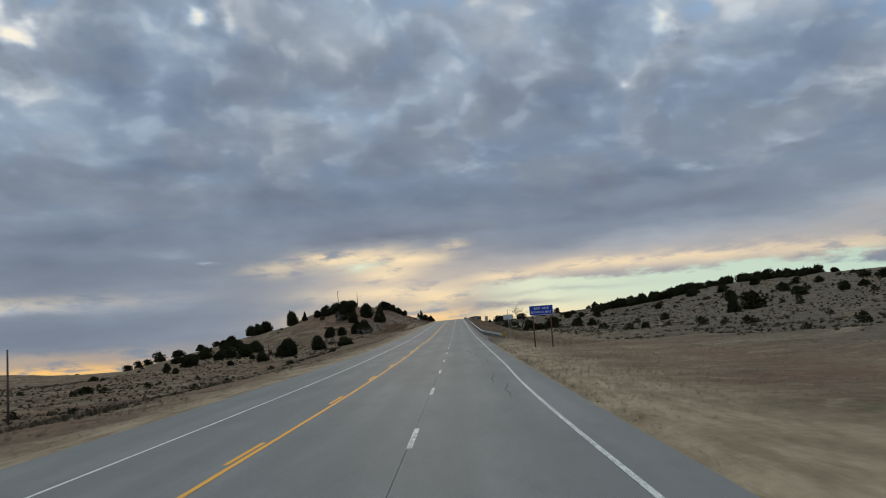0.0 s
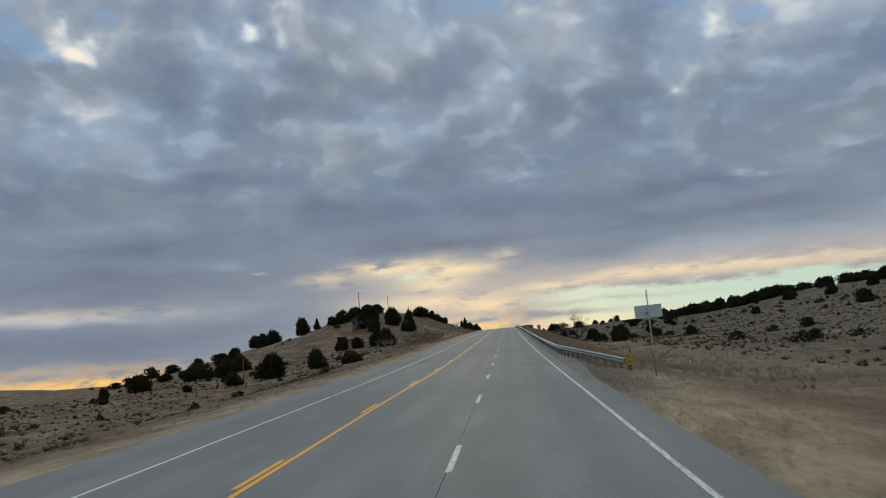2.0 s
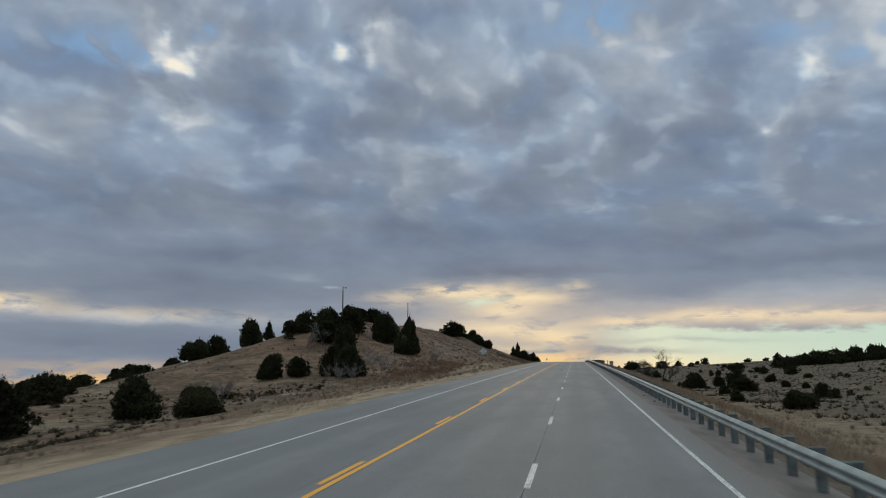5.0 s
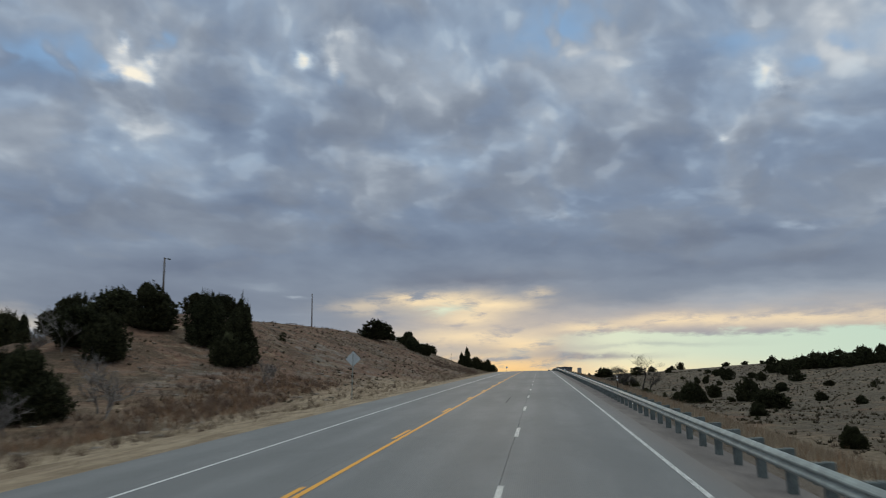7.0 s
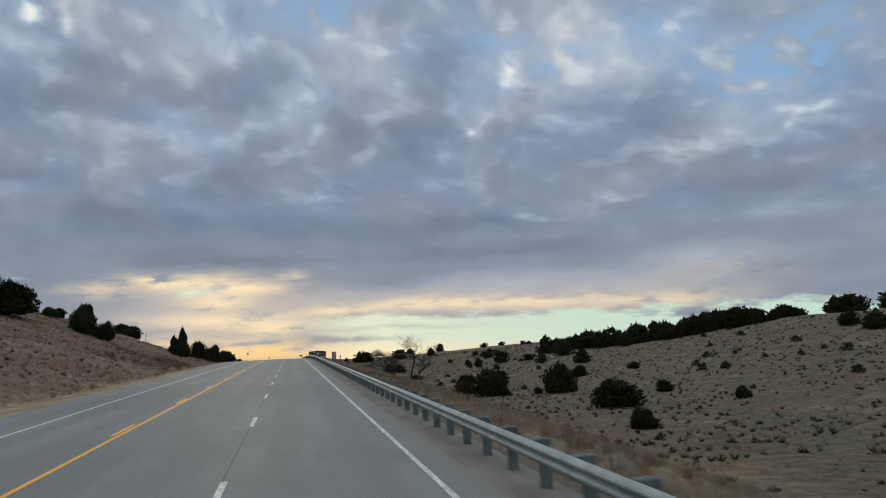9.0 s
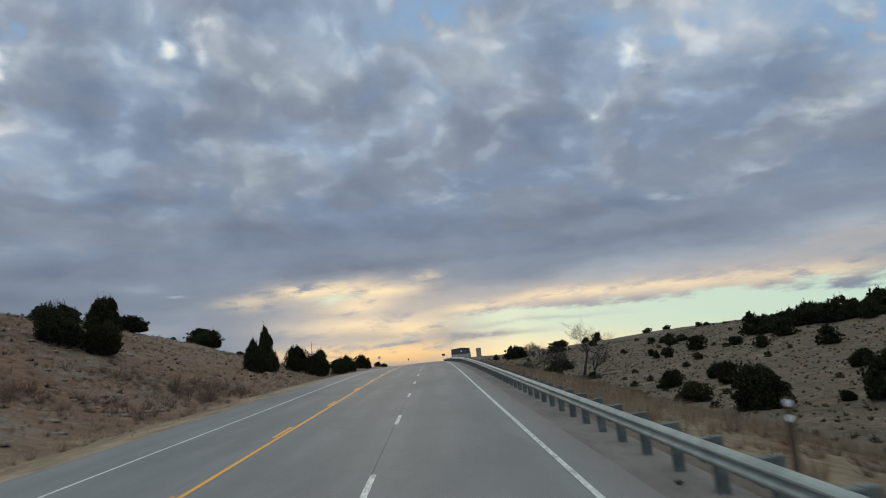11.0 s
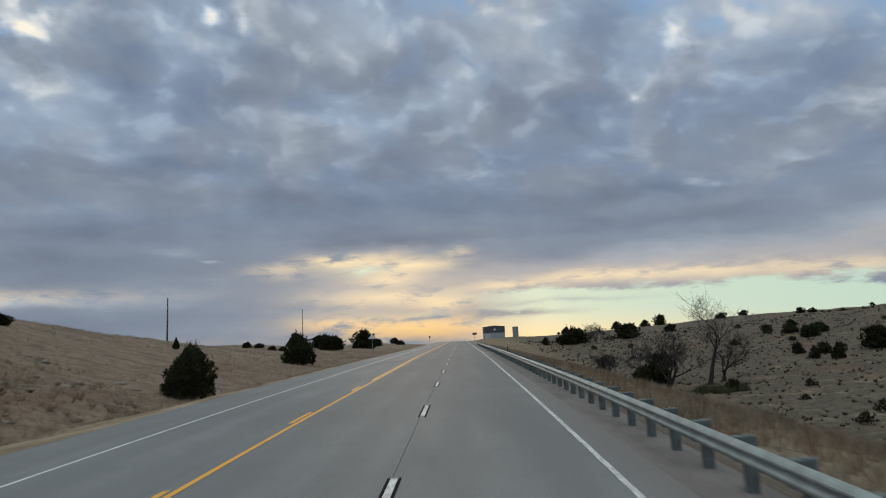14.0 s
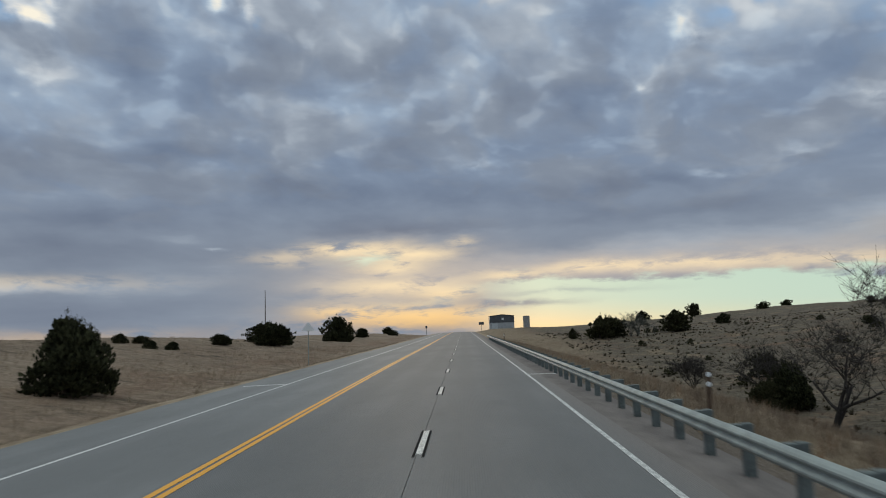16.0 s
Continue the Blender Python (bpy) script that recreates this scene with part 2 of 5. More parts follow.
def material(name, build, rough=0.85, metal=0.0, spec=0.3):
    m = bpy.data.materials.new(name)
    m.use_nodes = True
    n = Nodes(m.node_tree)
    out = n.add("ShaderNodeOutputMaterial")
    b = n.add("ShaderNodeBsdfPrincipled")
    n.tree.links.new(b.outputs[0], out.inputs[0])
    b.inputs["Roughness"].default_value = rough
    b.inputs["Metallic"].default_value = metal
    b.inputs["Specular IOR Level"].default_value = spec
    pos = n.add("ShaderNodeNewGeometry").outputs["Position"]
    color, height, strength, dist = build(n, pos, b)
    n.put(b.inputs["Base Color"], color if hasattr(color, "is_output") else (*color, 1))
    if height is not None:
        bump = n.add("ShaderNodeBump")
        bump.inputs["Strength"].default_value = strength
        bump.inputs["Distance"].default_value = dist
        n.put(bump.inputs["Height"], height)
        n.tree.links.new(bump.outputs[0], b.inputs["Normal"])
    return m


def plain(color, spread=0.15, scale=6.0, **kw):
    """A painted or worn surface: one colour with fine and broad variation."""
    def build(n, pos, b):
        v = n.math("ADD", n.math("MULTIPLY", n.noise(pos, scale, 5), 0.6), n.math("MULTIPLY", n.noise(pos, scale * 9, 3), 0.4))
        lo = tuple(max(0, c * (1 - spread)) for c in color)
        hi = tuple(min(1, c * (1 + spread)) for c in color)
        return n.mix(n.step(v, 0.35, 0.65), lo, hi), v, 0.15, 0.01
    return lambda name: material(name, build, **kw)


def ground_look(n, pos, b):
    x, y, z = n.split(pos)
    flat = n.xyz(x, y, 0.0)
    broad = n.noise(flat, 0.018, 4, 0.55, 0.3)
    mid = n.noise(flat, 0.11, 5, 0.6, 0.4)
    small = n.noise(flat, 0.9, 5, 0.65)
    tuft = n.noise(flat, 3.5, 4, 0.7)
    grit = n.noise(flat, 14.0, 3, 0.7)
    straw = n.mix(n.step(small, 0.35, 0.7), (0.185, 0.138, 0.094), (0.325, 0.250, 0.175))
    soil = n.mix(n.step(small, 0.3, 0.7), (0.120, 0.080, 0.058), (0.215, 0.150, 0.110))
    pale = n.mix(n.step(tuft, 0.3, 0.7), (0.23, 0.185, 0.138), (0.38, 0.315, 0.240))
    sage = n.mix(n.step(small, 0.3, 0.7), (0.075, 0.080, 0.052), (0.15, 0.14, 0.09))
    c = n.mix(n.step(n.math("ADD", n.math("MULTIPLY", mid, 0.7), n.math("MULTIPLY", small, 0.3)), 0.42, 0.58), straw, soil)
    c = n.mix(n.math("MULTIPLY", n.step(n.noise(flat, 0.05, 5, 0.6, 0.8), 0.52, 0.66), 0.8), c, pale)
    c = n.mix(n.math("MULTIPLY", n.step(n.noise(flat, 0.16, 5, 0.65, 0.2), 0.56, 0.70), 0.75), c, sage)
    red = n.math("MULTIPLY", n.step(n.noise(flat, 0.032, 5, 0.62, 0.5), 0.47, 0.60), 0.62)
    c = n.mix(red, c, n.mix(n.step(tuft, 0.3, 0.7), (0.120, 0.066, 0.044), (0.215, 0.125, 0.085)))
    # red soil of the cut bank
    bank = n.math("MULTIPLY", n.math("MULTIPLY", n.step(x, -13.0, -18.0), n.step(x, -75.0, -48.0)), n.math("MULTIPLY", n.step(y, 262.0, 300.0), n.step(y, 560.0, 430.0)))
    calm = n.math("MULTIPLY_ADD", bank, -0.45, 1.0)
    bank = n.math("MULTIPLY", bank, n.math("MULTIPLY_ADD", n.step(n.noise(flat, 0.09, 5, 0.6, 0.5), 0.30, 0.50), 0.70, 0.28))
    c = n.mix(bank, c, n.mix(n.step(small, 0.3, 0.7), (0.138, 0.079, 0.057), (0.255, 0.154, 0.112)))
    # grey weathered rock shows on the lower bank and the knoll's face
    ledge = n.noise(n.xyz(n.math("MULTIPLY", x, 0.5), y, n.math("MULTIPLY", z, 2.2)), 0.42, 6, 0.68, 0.5)
    bare = n.math("MULTIPLY", n.math("MULTIPLY", n.step(x, -15.5, -18.5), n.step(x, -40.0, -30.0)), n.math("MULTIPLY", n.step(y, 272.0, 290.0), n.step(y, 432.0, 415.0)))
    bare = n.math("MULTIPLY", bare, n.math("MULTIPLY", n.step(ledge, 0.47, 0.56), n.step(n.noise(flat, 0.06, 3, 0.5), 0.42, 0.54)))
    c = n.mix(n.math("MULTIPLY", bare, 0.8), c, n.mix(n.step(grit, 0.3, 0.7), (0.150, 0.132, 0.118), (0.320, 0.290, 0.262)))
    # the slope across the draw is darker scrub
    scrub = n.math("MULTIPLY", n.step(x, 14.0, 36.0), n.step(n.noise(flat, 0.13, 5, 0.65, 0.5), 0.30, 0.52))
    c = n.mix(n.math("MULTIPLY", scrub, 0.95), c, n.mix(n.step(small, 0.3, 0.7), (0.080, 0.068, 0.053), (0.158, 0.134, 0.104)))
    # patchy dark scrub and reddish grass over the pasture
    pasture = n.math("MULTIPLY", n.step(x, -16.0, -34.0), n.step(n.noise(n.xyz(x, n.math("MULTIPLY", y, 1.6), 2.0), 0.15, 6, 0.70, 0.4), 0.46, 0.57))
    c = n.mix(n.math("MULTIPLY", pasture, 0.75), c, n.mix(n.step(tuft, 0.3, 0.7), (0.062, 0.048, 0.036), (0.120, 0.090, 0.064)))
    # grassy plateau past the cut
    plain_top = n.math("MULTIPLY", n.math("MULTIPLY", n.step(x, -12.0, -15.0), n.step(x, -160.0, -90.0)), n.step(y, 400.0, 455.0))
    c = n.mix(n.math("MULTIPLY", plain_top, 0.65), c, n.mix(n.step(small, 0.3, 0.7), (0.205, 0.155, 0.118), (0.320, 0.248, 0.190)))
    # red-brown grass band below the mown strip
    band = n.math("MULTIPLY", n.step(n.math("ABSOLUTE", n.math("ADD", n.math("ABSOLUTE", n.math("ADD", x, 3.4)), n.math("MULTIPLY_ADD", mid, 9.0, -22.0))), 5.0, 1.5), n.step(n.noise(n.xyz(x, n.math("MULTIPLY", y, 0.25), 4.0), 0.22, 5, 0.6, 0.3), 0.42, 0.58))
    c = n.mix(n.math("MULTIPLY", band, 0.6), c, n.mix(n.step(tuft, 0.3, 0.7), (0.125, 0.074, 0.050), (0.225, 0.142, 0.098)))
    # low contour ridges catch pale grass, hollows hold dark scrub
    grassy = n.math("MULTIPLY", n.step(x, 3.0, 5.0), n.step(x, 36.0, 18.0))
    calm = n.math("MULTIPLY", calm, n.math("MULTIPLY_ADD", grassy, -0.65, 1.0))
    knot = n.noise(n.xyz(n.math("MULTIPLY", x, 0.55), y, 6.0), 0.55, 6, 0.72, 0.6)
    dark_scrub = n.mix(n.step(grit, 0.3, 0.7), (0.030, 0.027, 0.020), (0.080, 0.065, 0.046))
    c = n.mix(n.math("MULTIPLY", n.step(knot, 0.44, 0.34), n.math("MULTIPLY_ADD", n.step(x, 40.0, 14.0), 0.30, 0.20)), c, n.mix(n.step(tuft, 0.3, 0.7), (0.270, 0.215, 0.150), (0.430, 0.350, 0.250)))
    c = n.mix(n.math("MULTIPLY", n.step(knot, 0.53, 0.63), n.math("MULTIPLY", calm, 0.62)), c, dark_scrub)
    speck = n.noise(n.xyz(n.math("MULTIPLY", x, 0.7), y, 11.0), 1.7, 5, 0.72, 0.3)
    c = n.mix(n.math("MULTIPLY", n.step(speck, 0.55, 0.64), n.math("MULTIPLY", calm, 0.38)), c, dark_scrub)
    c = n.mix(n.math("MULTIPLY", n.step(speck, 0.42, 0.32), 0.20), c, (0.400, 0.325, 0.235))
    # mown straw verge along the road
    wide = n.math("MULTIPLY", n.step(x, -8.0, -10.0), n.math("MULTIPLY", n.step(y, 180.0, 225.0), n.step(y, 345.0, 305.0)))
    reach = n.math("MULTIPLY_ADD", wide, -5.5, n.math("ABSOLUTE", n.math("ADD", x, 3.4)))
    verge = n.math("MULTIPLY", n.step(n.math("ADD", reach, n.math("MULTIPLY", mid, 7.0)), 16.5, 11.5), 0.80)
    c = n.mix(verge, c, n.mix(n.step(n.noise(n.xyz(x, n.math("MULTIPLY", y, 0.22), 0.0), 1.1, 5, 0.6), 0.35, 0.65), (0.270, 0.206, 0.142), (0.455, 0.362, 0.258)))
    # unmown brown grass behind the rail
    rank = n.math("MULTIPLY", n.math("MULTIPLY", n.step(x, 4.6, 6.0), n.step(x, 34.0, 16.0)), n.step(y, 106.0, 130.0))
    c = n.mix(n.math("MULTIPLY", rank, 0.75), c, n.mix(n.step(small, 0.3, 0.7), (0.150, 0.118, 0.082), (0.320, 0.252, 0.176)))
    # dark gravel where the rail begins
    gravel = n.math("MULTIPLY", n.math("MULTIPLY", n.step(x, 3.0, 3.8), n.step(n.math("ADD", x, n.math("MULTIPLY", small, 2.5)), 7.6, 5.9)), n.math("MULTIPLY", n.step(y, 86.0, 95.0), n.step(y, 640.0, 600.0)))
    c = n.mix(n.math("MULTIPLY", gravel, 0.85), c, n.mix(n.step(grit, 0.3, 0.7), (0.085, 0.073, 0.066), (0.185, 0.158, 0.142)))
    c = n.mix(n.math("MULTIPLY", n.step(tuft, 0.62, 0.42), 0.35), c, n.mix(0.5, c, (0.05, 0.038, 0.026)))
    h = n.math("ADD", n.math("MULTIPLY", small, 0.5), n.math("ADD", n.math("MULTIPLY", tuft, 0.35), n.math("MULTIPLY", grit, 0.15)))
    return c, h, 0.9, 0.35


def concrete_look(n, pos, b):
    x, y, z = n.split(pos)
    flat = n.xyz(x, n.math("MULTIPLY", y, 0.22), 0.0)
    cloudy = n.noise(flat, 0.5, 5, 0.6, 0.2)
    patch = n.noise(n.xyz(x, y, 0.0), 0.06, 4, 0.55)
    grain = n.noise(pos, 38.0, 3, 0.7)
    # darker wheel paths, and the oil line between them, in each lane
    lane = n.math("FRACT", n.math("DIVIDE", n.math("ADD", x, 8.6), 3.68))
    path = n.math("ADD", n.step(n.math("ABSOLUTE", n.math("SUBTRACT", lane, 0.27)), 0.17, 0.04), n.step(n.math("ABSOLUTE", n.math("SUBTRACT", lane, 0.74)), 0.17, 0.04))
    path = n.math("MULTIPLY", path, n.step(cloudy, 0.25, 0.75))
    base = n.mix(n.step(n.math("ADD", n.math("MULTIPLY", cloudy, 0.6), n.math("MULTIPLY", patch, 0.4)), 0.35, 0.65), (0.136, 0.138, 0.140), (0.188, 0.189, 0.191))
    base = n.mix(n.math("MULTIPLY", path, 0.38), base, (0.092, 0.094, 0.096))
    blot = n.noise(n.xyz(x, n.math("MULTIPLY", y, 0.45), 1.0), 1.6, 6, 0.7, 0.5)
    base = n.mix(n.math("MULTIPLY", n.step(blot, 0.50, 0.68), 0.22), base, (0.098, 0.099, 0.100))
    base = n.mix(n.math("MULTIPLY", n.step(grain, 0.45, 0.75), 0.25), base, (0.275, 0.276, 0.278))
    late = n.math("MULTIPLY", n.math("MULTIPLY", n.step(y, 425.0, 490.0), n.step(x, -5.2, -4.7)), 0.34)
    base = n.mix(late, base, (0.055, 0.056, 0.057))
    # dust and fine gravel washed onto the right edge
    dust = n.math("MULTIPLY", n.step(n.math("ADD", x, n.math("MULTIPLY", cloudy, 0.6)), 2.5, 3.4), n.step(y, 92.0, 125.0))
    base = n.mix(n.math("MULTIPLY", dust, 0.85), base, n.mix(n.step(grain, 0.35, 0.65), (0.128, 0.114, 0.108), (0.196, 0.176, 0.166)))
    tine = n.math("SINE", n.math("MULTIPLY", x, 160.0))
    base = n.mix(n.math("MULTIPLY", n.step(tine, 0.1, 0.9), 0.09), base, (0.085, 0.083, 0.078))
    h = n.math("ADD", n.math("MULTIPLY", tine, 0.5), grain)
    b.inputs["Roughness"].default_value = 0.72
    return base, h, 0.35, 0.008


def shoulder_look(n, pos, b):
    x, y, z = n.split(pos)
    v = n.noise(n.xyz(x, n.math("MULTIPLY", y, 0.3), 0.0), 1.2, 6, 0.65)
    g = n.noise(pos, 30.0, 4, 0.7)
    c = n.mix(n.step(v, 0.35, 0.65), (0.140, 0.124, 0.118), (0.200, 0.178, 0.168))
    return n.mix(n.math("MULTIPLY", n.step(g, 0.5, 0.7), 0.4), c, (0.10, 0.085, 0.075)), g, 0.5, 0.02


def paint_look(color, wear):
    def build(n, pos, b):
        v = n.noise(pos, 9.0, 6, 0.75)
        g = n.noise(pos, 55.0, 3, 0.7)
        worn = n.step(n.math("ADD", n.math("MULTIPLY", v, 0.7), n.math("MULTIPLY", g, 0.3)), wear, wear + 0.10)
        return n.mix(worn, color, (0.26, 0.26, 0.255)), g, 0.3, 0.004
    return build


def bark_look(c1, c2):
    def build(n, pos, b):
        x, y, z = n.split(pos)
        v = n.noise(n.xyz(x, y, n.math("MULTIPLY", z, 0.2)), 16.0, 5, 0.7)
        return n.mix(n.step(v, 0.35, 0.65), c1, c2), v, 0.7, 0.03
    return build


def leaf_look(dark, bright):
    def build(n, pos, b):
        rnd = n.add("ShaderNodeObjectInfo").outputs["Random"]
        isle = n.add("ShaderNodeNewGeometry").outputs["Random Per Island"]
        v = n.math("ADD", n.math("MULTIPLY", n.noise(pos, 1.3, 4, 0.6), 0.6), n.math("MULTIPLY", isle, 0.4))
        c = n.mix(n.step(v, 0.3, 0.75), dark, bright)
        return n.mix(n.math("MULTIPLY", rnd, 0.35), c, tuple((a + d) * 0.5 * k for a, d, k in zip(dark, bright, (1.25, 0.95, 0.8)))), None, 0, 0
    return build


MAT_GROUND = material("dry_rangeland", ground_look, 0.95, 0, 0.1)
MAT_CONCRETE = material("tined_concrete", concrete_look, 0.72, 0, 0.35)
MAT_SHOULDER = material("reddish_shoulder", shoulder_look, 0.9, 0, 0.2)
MAT_JOINT = plain((0.035, 0.034, 0.034))("joint_tar")
MAT_WHITE = material("white_road_paint", paint_look((0.62, 0.62, 0.61), 0.52), 0.6, 0, 0.4)
MAT_WORN = material("worn_white_road_paint", paint_look((0.68, 0.68, 0.66), 0.455), 0.6, 0, 0.4)
MAT_YELLOW = material("yellow_road_paint", paint_look((0.74, 0.345, 0.03), 0.66), 0.6, 0, 0.4)
MAT_BLACKPAINT = plain((0.012, 0.012, 0.013), rough=0.95, spec=0.05)("black_contrast_paint")
MAT_STEEL = plain((0.29, 0.325, 0.315), 0.22, 2.5, rough=0.62, metal=0.25, spec=0.4)("galvanised_steel")
MAT_POST = plain((0.125, 0.145, 0.143), 0.30, 4.0, rough=0.8)("weathered_steel_post")
MAT_SCUFF = plain((0.080, 0.080, 0.082), 0.2, 3.0, rough=0.85)("tyre_scuff")
MAT_SIGNBLUE = plain((0.012, 0.055, 0.36), 0.12, 2.0, rough=0.45)("blue_sign_sheeting")
MAT_SIGNWHITE = plain((0.78, 0.80, 0.82), 0.06, 2.0, rough=0.45)("white_sign_sheeting")
MAT_SIGNGREY = plain((0.50, 0.54, 0.56), 0.12, 2.0, rough=0.5, metal=0.3)("sign_back_aluminium")
MAT_SIGNYELLOW = plain((0.62, 0.40, 0.03), 0.12, 5.0, rough=0.5)("yellow_sign_sheeting")
MAT_SIGNBLACK = plain((0.02, 0.02, 0.022), 0.2, 5.0, rough=0.5)("black_sign_ink")
MAT_RUST = plain((0.115, 0.045, 0.030), 0.35, 5.0, rough=0.85)("rust_brown_post")
MAT_WOODPOLE = material("grey_brown_pole", bark_look((0.055, 0.042, 0.034), (0.13, 0.105, 0.085)), 0.9)
MAT_BARK = material("juniper_bark", bark_look((0.05, 0.036, 0.028), (0.13, 0.10, 0.08)), 0.95)
MAT_DEADWOOD = material("grey_bare_wood", bark_look((0.020, 0.017, 0.016), (0.055, 0.047, 0.043)), 0.95)
MAT_WILLOWWOOD = material("grey_green_bare_wood", bark_look((0.050, 0.052, 0.045), (0.115, 0.115, 0.098)), 0.95)
MAT_PALEWOOD = material("pale_bare_wood", bark_look((0.11, 0.098, 0.092), (0.23, 0.21, 0.20)), 0.95)
MAT_JUNIPER = material("juniper_foliage", leaf_look((0.010, 0.013, 0.007), (0.056, 0.060, 0.029)), 0.9, 0, 0.12)
MAT_BRUSH = material("grey_brush_twigs", leaf_look((0.085, 0.060, 0.048), (0.200, 0.148, 0.118)), 0.95, 0, 0.05)
MAT_SAGE = material("sage_leaves", leaf_look((0.036, 0.032, 0.022), (0.118, 0.100, 0.072)), 0.95, 0, 0.05)
MAT_WILLOW = material("grey_green_thicket", leaf_look((0.055, 0.060, 0.036), (0.140, 0.150, 0.090)), 0.95, 0, 0.05)
MAT_GRASS = material("dry_grass_blades", leaf_look((0.195, 0.158, 0.114), (0.390, 0.322, 0.238)), 0.9, 0, 0.1)
MAT_REDGRASS = material("russet_grass_blades", leaf_look((0.180, 0.108, 0.068), (0.330, 0.215, 0.135)), 0.9, 0, 0.1)
MAT_BUNCH = material("pale_bunch_grass", leaf_look((0.140, 0.116, 0.084), (0.270, 0.222, 0.162)), 0.9, 0, 0.1)
MAT_ROCK = material("pale_rock", bark_look((0.13, 0.108, 0.090), (0.29, 0.245, 0.205)), 0.95)
MAT_METALWALL = plain((0.095, 0.10, 0.11), 0.2, 0.6, rough=0.6, metal=0.2)("dark_sheet_metal")
MAT_PALEWALL = plain((0.36, 0.38, 0.40), 0.15, 0.6, rough=0.7)("pale_sheet_metal")
MAT_CONC2 = plain((0.30, 0.295, 0.285), 0.2, 1.5, rough=0.85)("old_concrete")
MAT_DELIN = plain((0.10, 0.065, 0.045), 0.2, 4.0, rough=0.8)("brown_delineator_post")

# ---- building helpers ----


def part(name, bm, mat, parent=None, label="", smooth=False):
    """Links a bmesh as one mesh object under a thing or a part."""
    me = bpy.data.meshes.new(name)
    bm.to_mesh(me)
    bm.free()
    me.materials.append(mat)
    if smooth:
        me.polygons.foreach_set("use_smooth", [True] * len(me.polygons))
    ob = new(name, me)
    ob.parent = parent
    if label:
        ob["label"] = label
    return ob


def mesh_part(name, verts, faces, mat, parent=None, label="", smooth=False):
    me = bpy.data.meshes.new(name)
    me.from_pydata([tuple(v) for v in verts], [], [tuple(f) for f in faces])
    me.materials.append(mat)
    if smooth:
        me.polygons.foreach_set("use_smooth", [True] * len(me.polygons))
    me.update()
    ob = new(name, me)
    ob.parent = parent
    if label:
        ob["label"] = label
    return ob


def share(name, source, m, parent):
    """Another piece on the mesh of source."""
    ob = new(name, source.data)
    ob.parent = parent
    ob.matrix_basis = m
    return ob


def thing(name, m, label, category, group="", kind=""):
    ob = new(name)
    ob.matrix_basis = m
    return tagged(ob, label, category, group, kind)


def box(bm, x0, x1, y0, y1, z0, z1, bevel=0.0):
    made = bmesh.ops.create_cube(bm, size=1.0, matrix=Matrix.LocRotScale(((x0 + x1) / 2, (y0 + y1) / 2, (z0 + z1) / 2), None, (x1 - x0, y1 - y0, z1 - z0)))
    if bevel:
        vs = set(made["verts"])
        bmesh.ops.bevel(bm, geom=[e for e in bm.edges if e.verts[0] in vs and e.verts[1] in vs], offset=bevel, segments=2, affect="EDGES", profile=0.5)
    return made["verts"]


def tube(bm, points, radii, sides=7):
    """A tapered round limb along points."""
    rings = []
    for i, p in enumerate(points):
        p = Vector(p)
        a = Vector(points[max(i - 1, 0)])
        b = Vector(points[min(i + 1, len(points) - 1)])
        q = (b - a).to_track_quat("Z", "X")
        rings.append([bm.verts.new(p + q @ Vector((math.cos(k * math.tau / sides) * radii[i], math.sin(k * math.tau / sides) * radii[i], 0))) for k in range(sides)])
    for r0, r1 in zip(rings, rings[1:]):
        for k in range(sides):
            bm.faces.new((r0[k], r0[(k + 1) % sides], r1[(k + 1) % sides], r1[k]))
    bm.faces.new(rings[-1])
    bm.faces.new(rings[0][::-1])


# ---- the land ----
def along(v, rows):
    """Smooth curve through (position, height) rows, read at v."""
    v = np.asarray(v, float)
    p = np.array([r[0] for r in rows], float)
    h = np.array([r[1] for r in rows], float)
    m = np.gradient(h, p)
    i = np.clip(np.searchsorted(p, v) - 1, 0, len(p) - 2)
    d = p[i + 1] - p[i]
    s = np.clip((v - p[i]) / d, 0, 1)
    s2, s3 = s * s, s * s * s
    return (2 * s3 - 3 * s2 + 1) * h[i] + (s3 - 2 * s2 + s) * d * m[i] + (3 * s2 - 2 * s3) * h[i + 1] + (s3 - s2) * d * m[i + 1]


def ease(a, b, v):
    s = np.clip((np.asarray(v, float) - a) / (b - a), 0, 1)
    return s * s * (3 - 2 * s)


ROAD = [(-300, -9.5), (-60, -3.75), (0, -2.32), (22, -1.84), (47, -1.23), (95, 0.25), (170, 3.18), (223, 5.53), (260, 7.14), (324, 9.81), (375, 11.87), (418, 13.55), (447, 14.47), (489, 15.42), (600, 17.55), (740, 20.2), (830, 21.75), (890, 22.2), (960, 21.8), (1100, 19.0), (1400, 10.0)]
LEFT_EDGE, RIGHT_EDGE = -11.1, 4.0


def road_z(y):
    return along(y, ROAD)


def crown(x):
    """Height of the carriageway against its profile line: two falls from the lane joint."""
    u = np.asarray(x, float) + 1.22
    return np.where(u < 0, 0.017 * u, -0.008 * u)


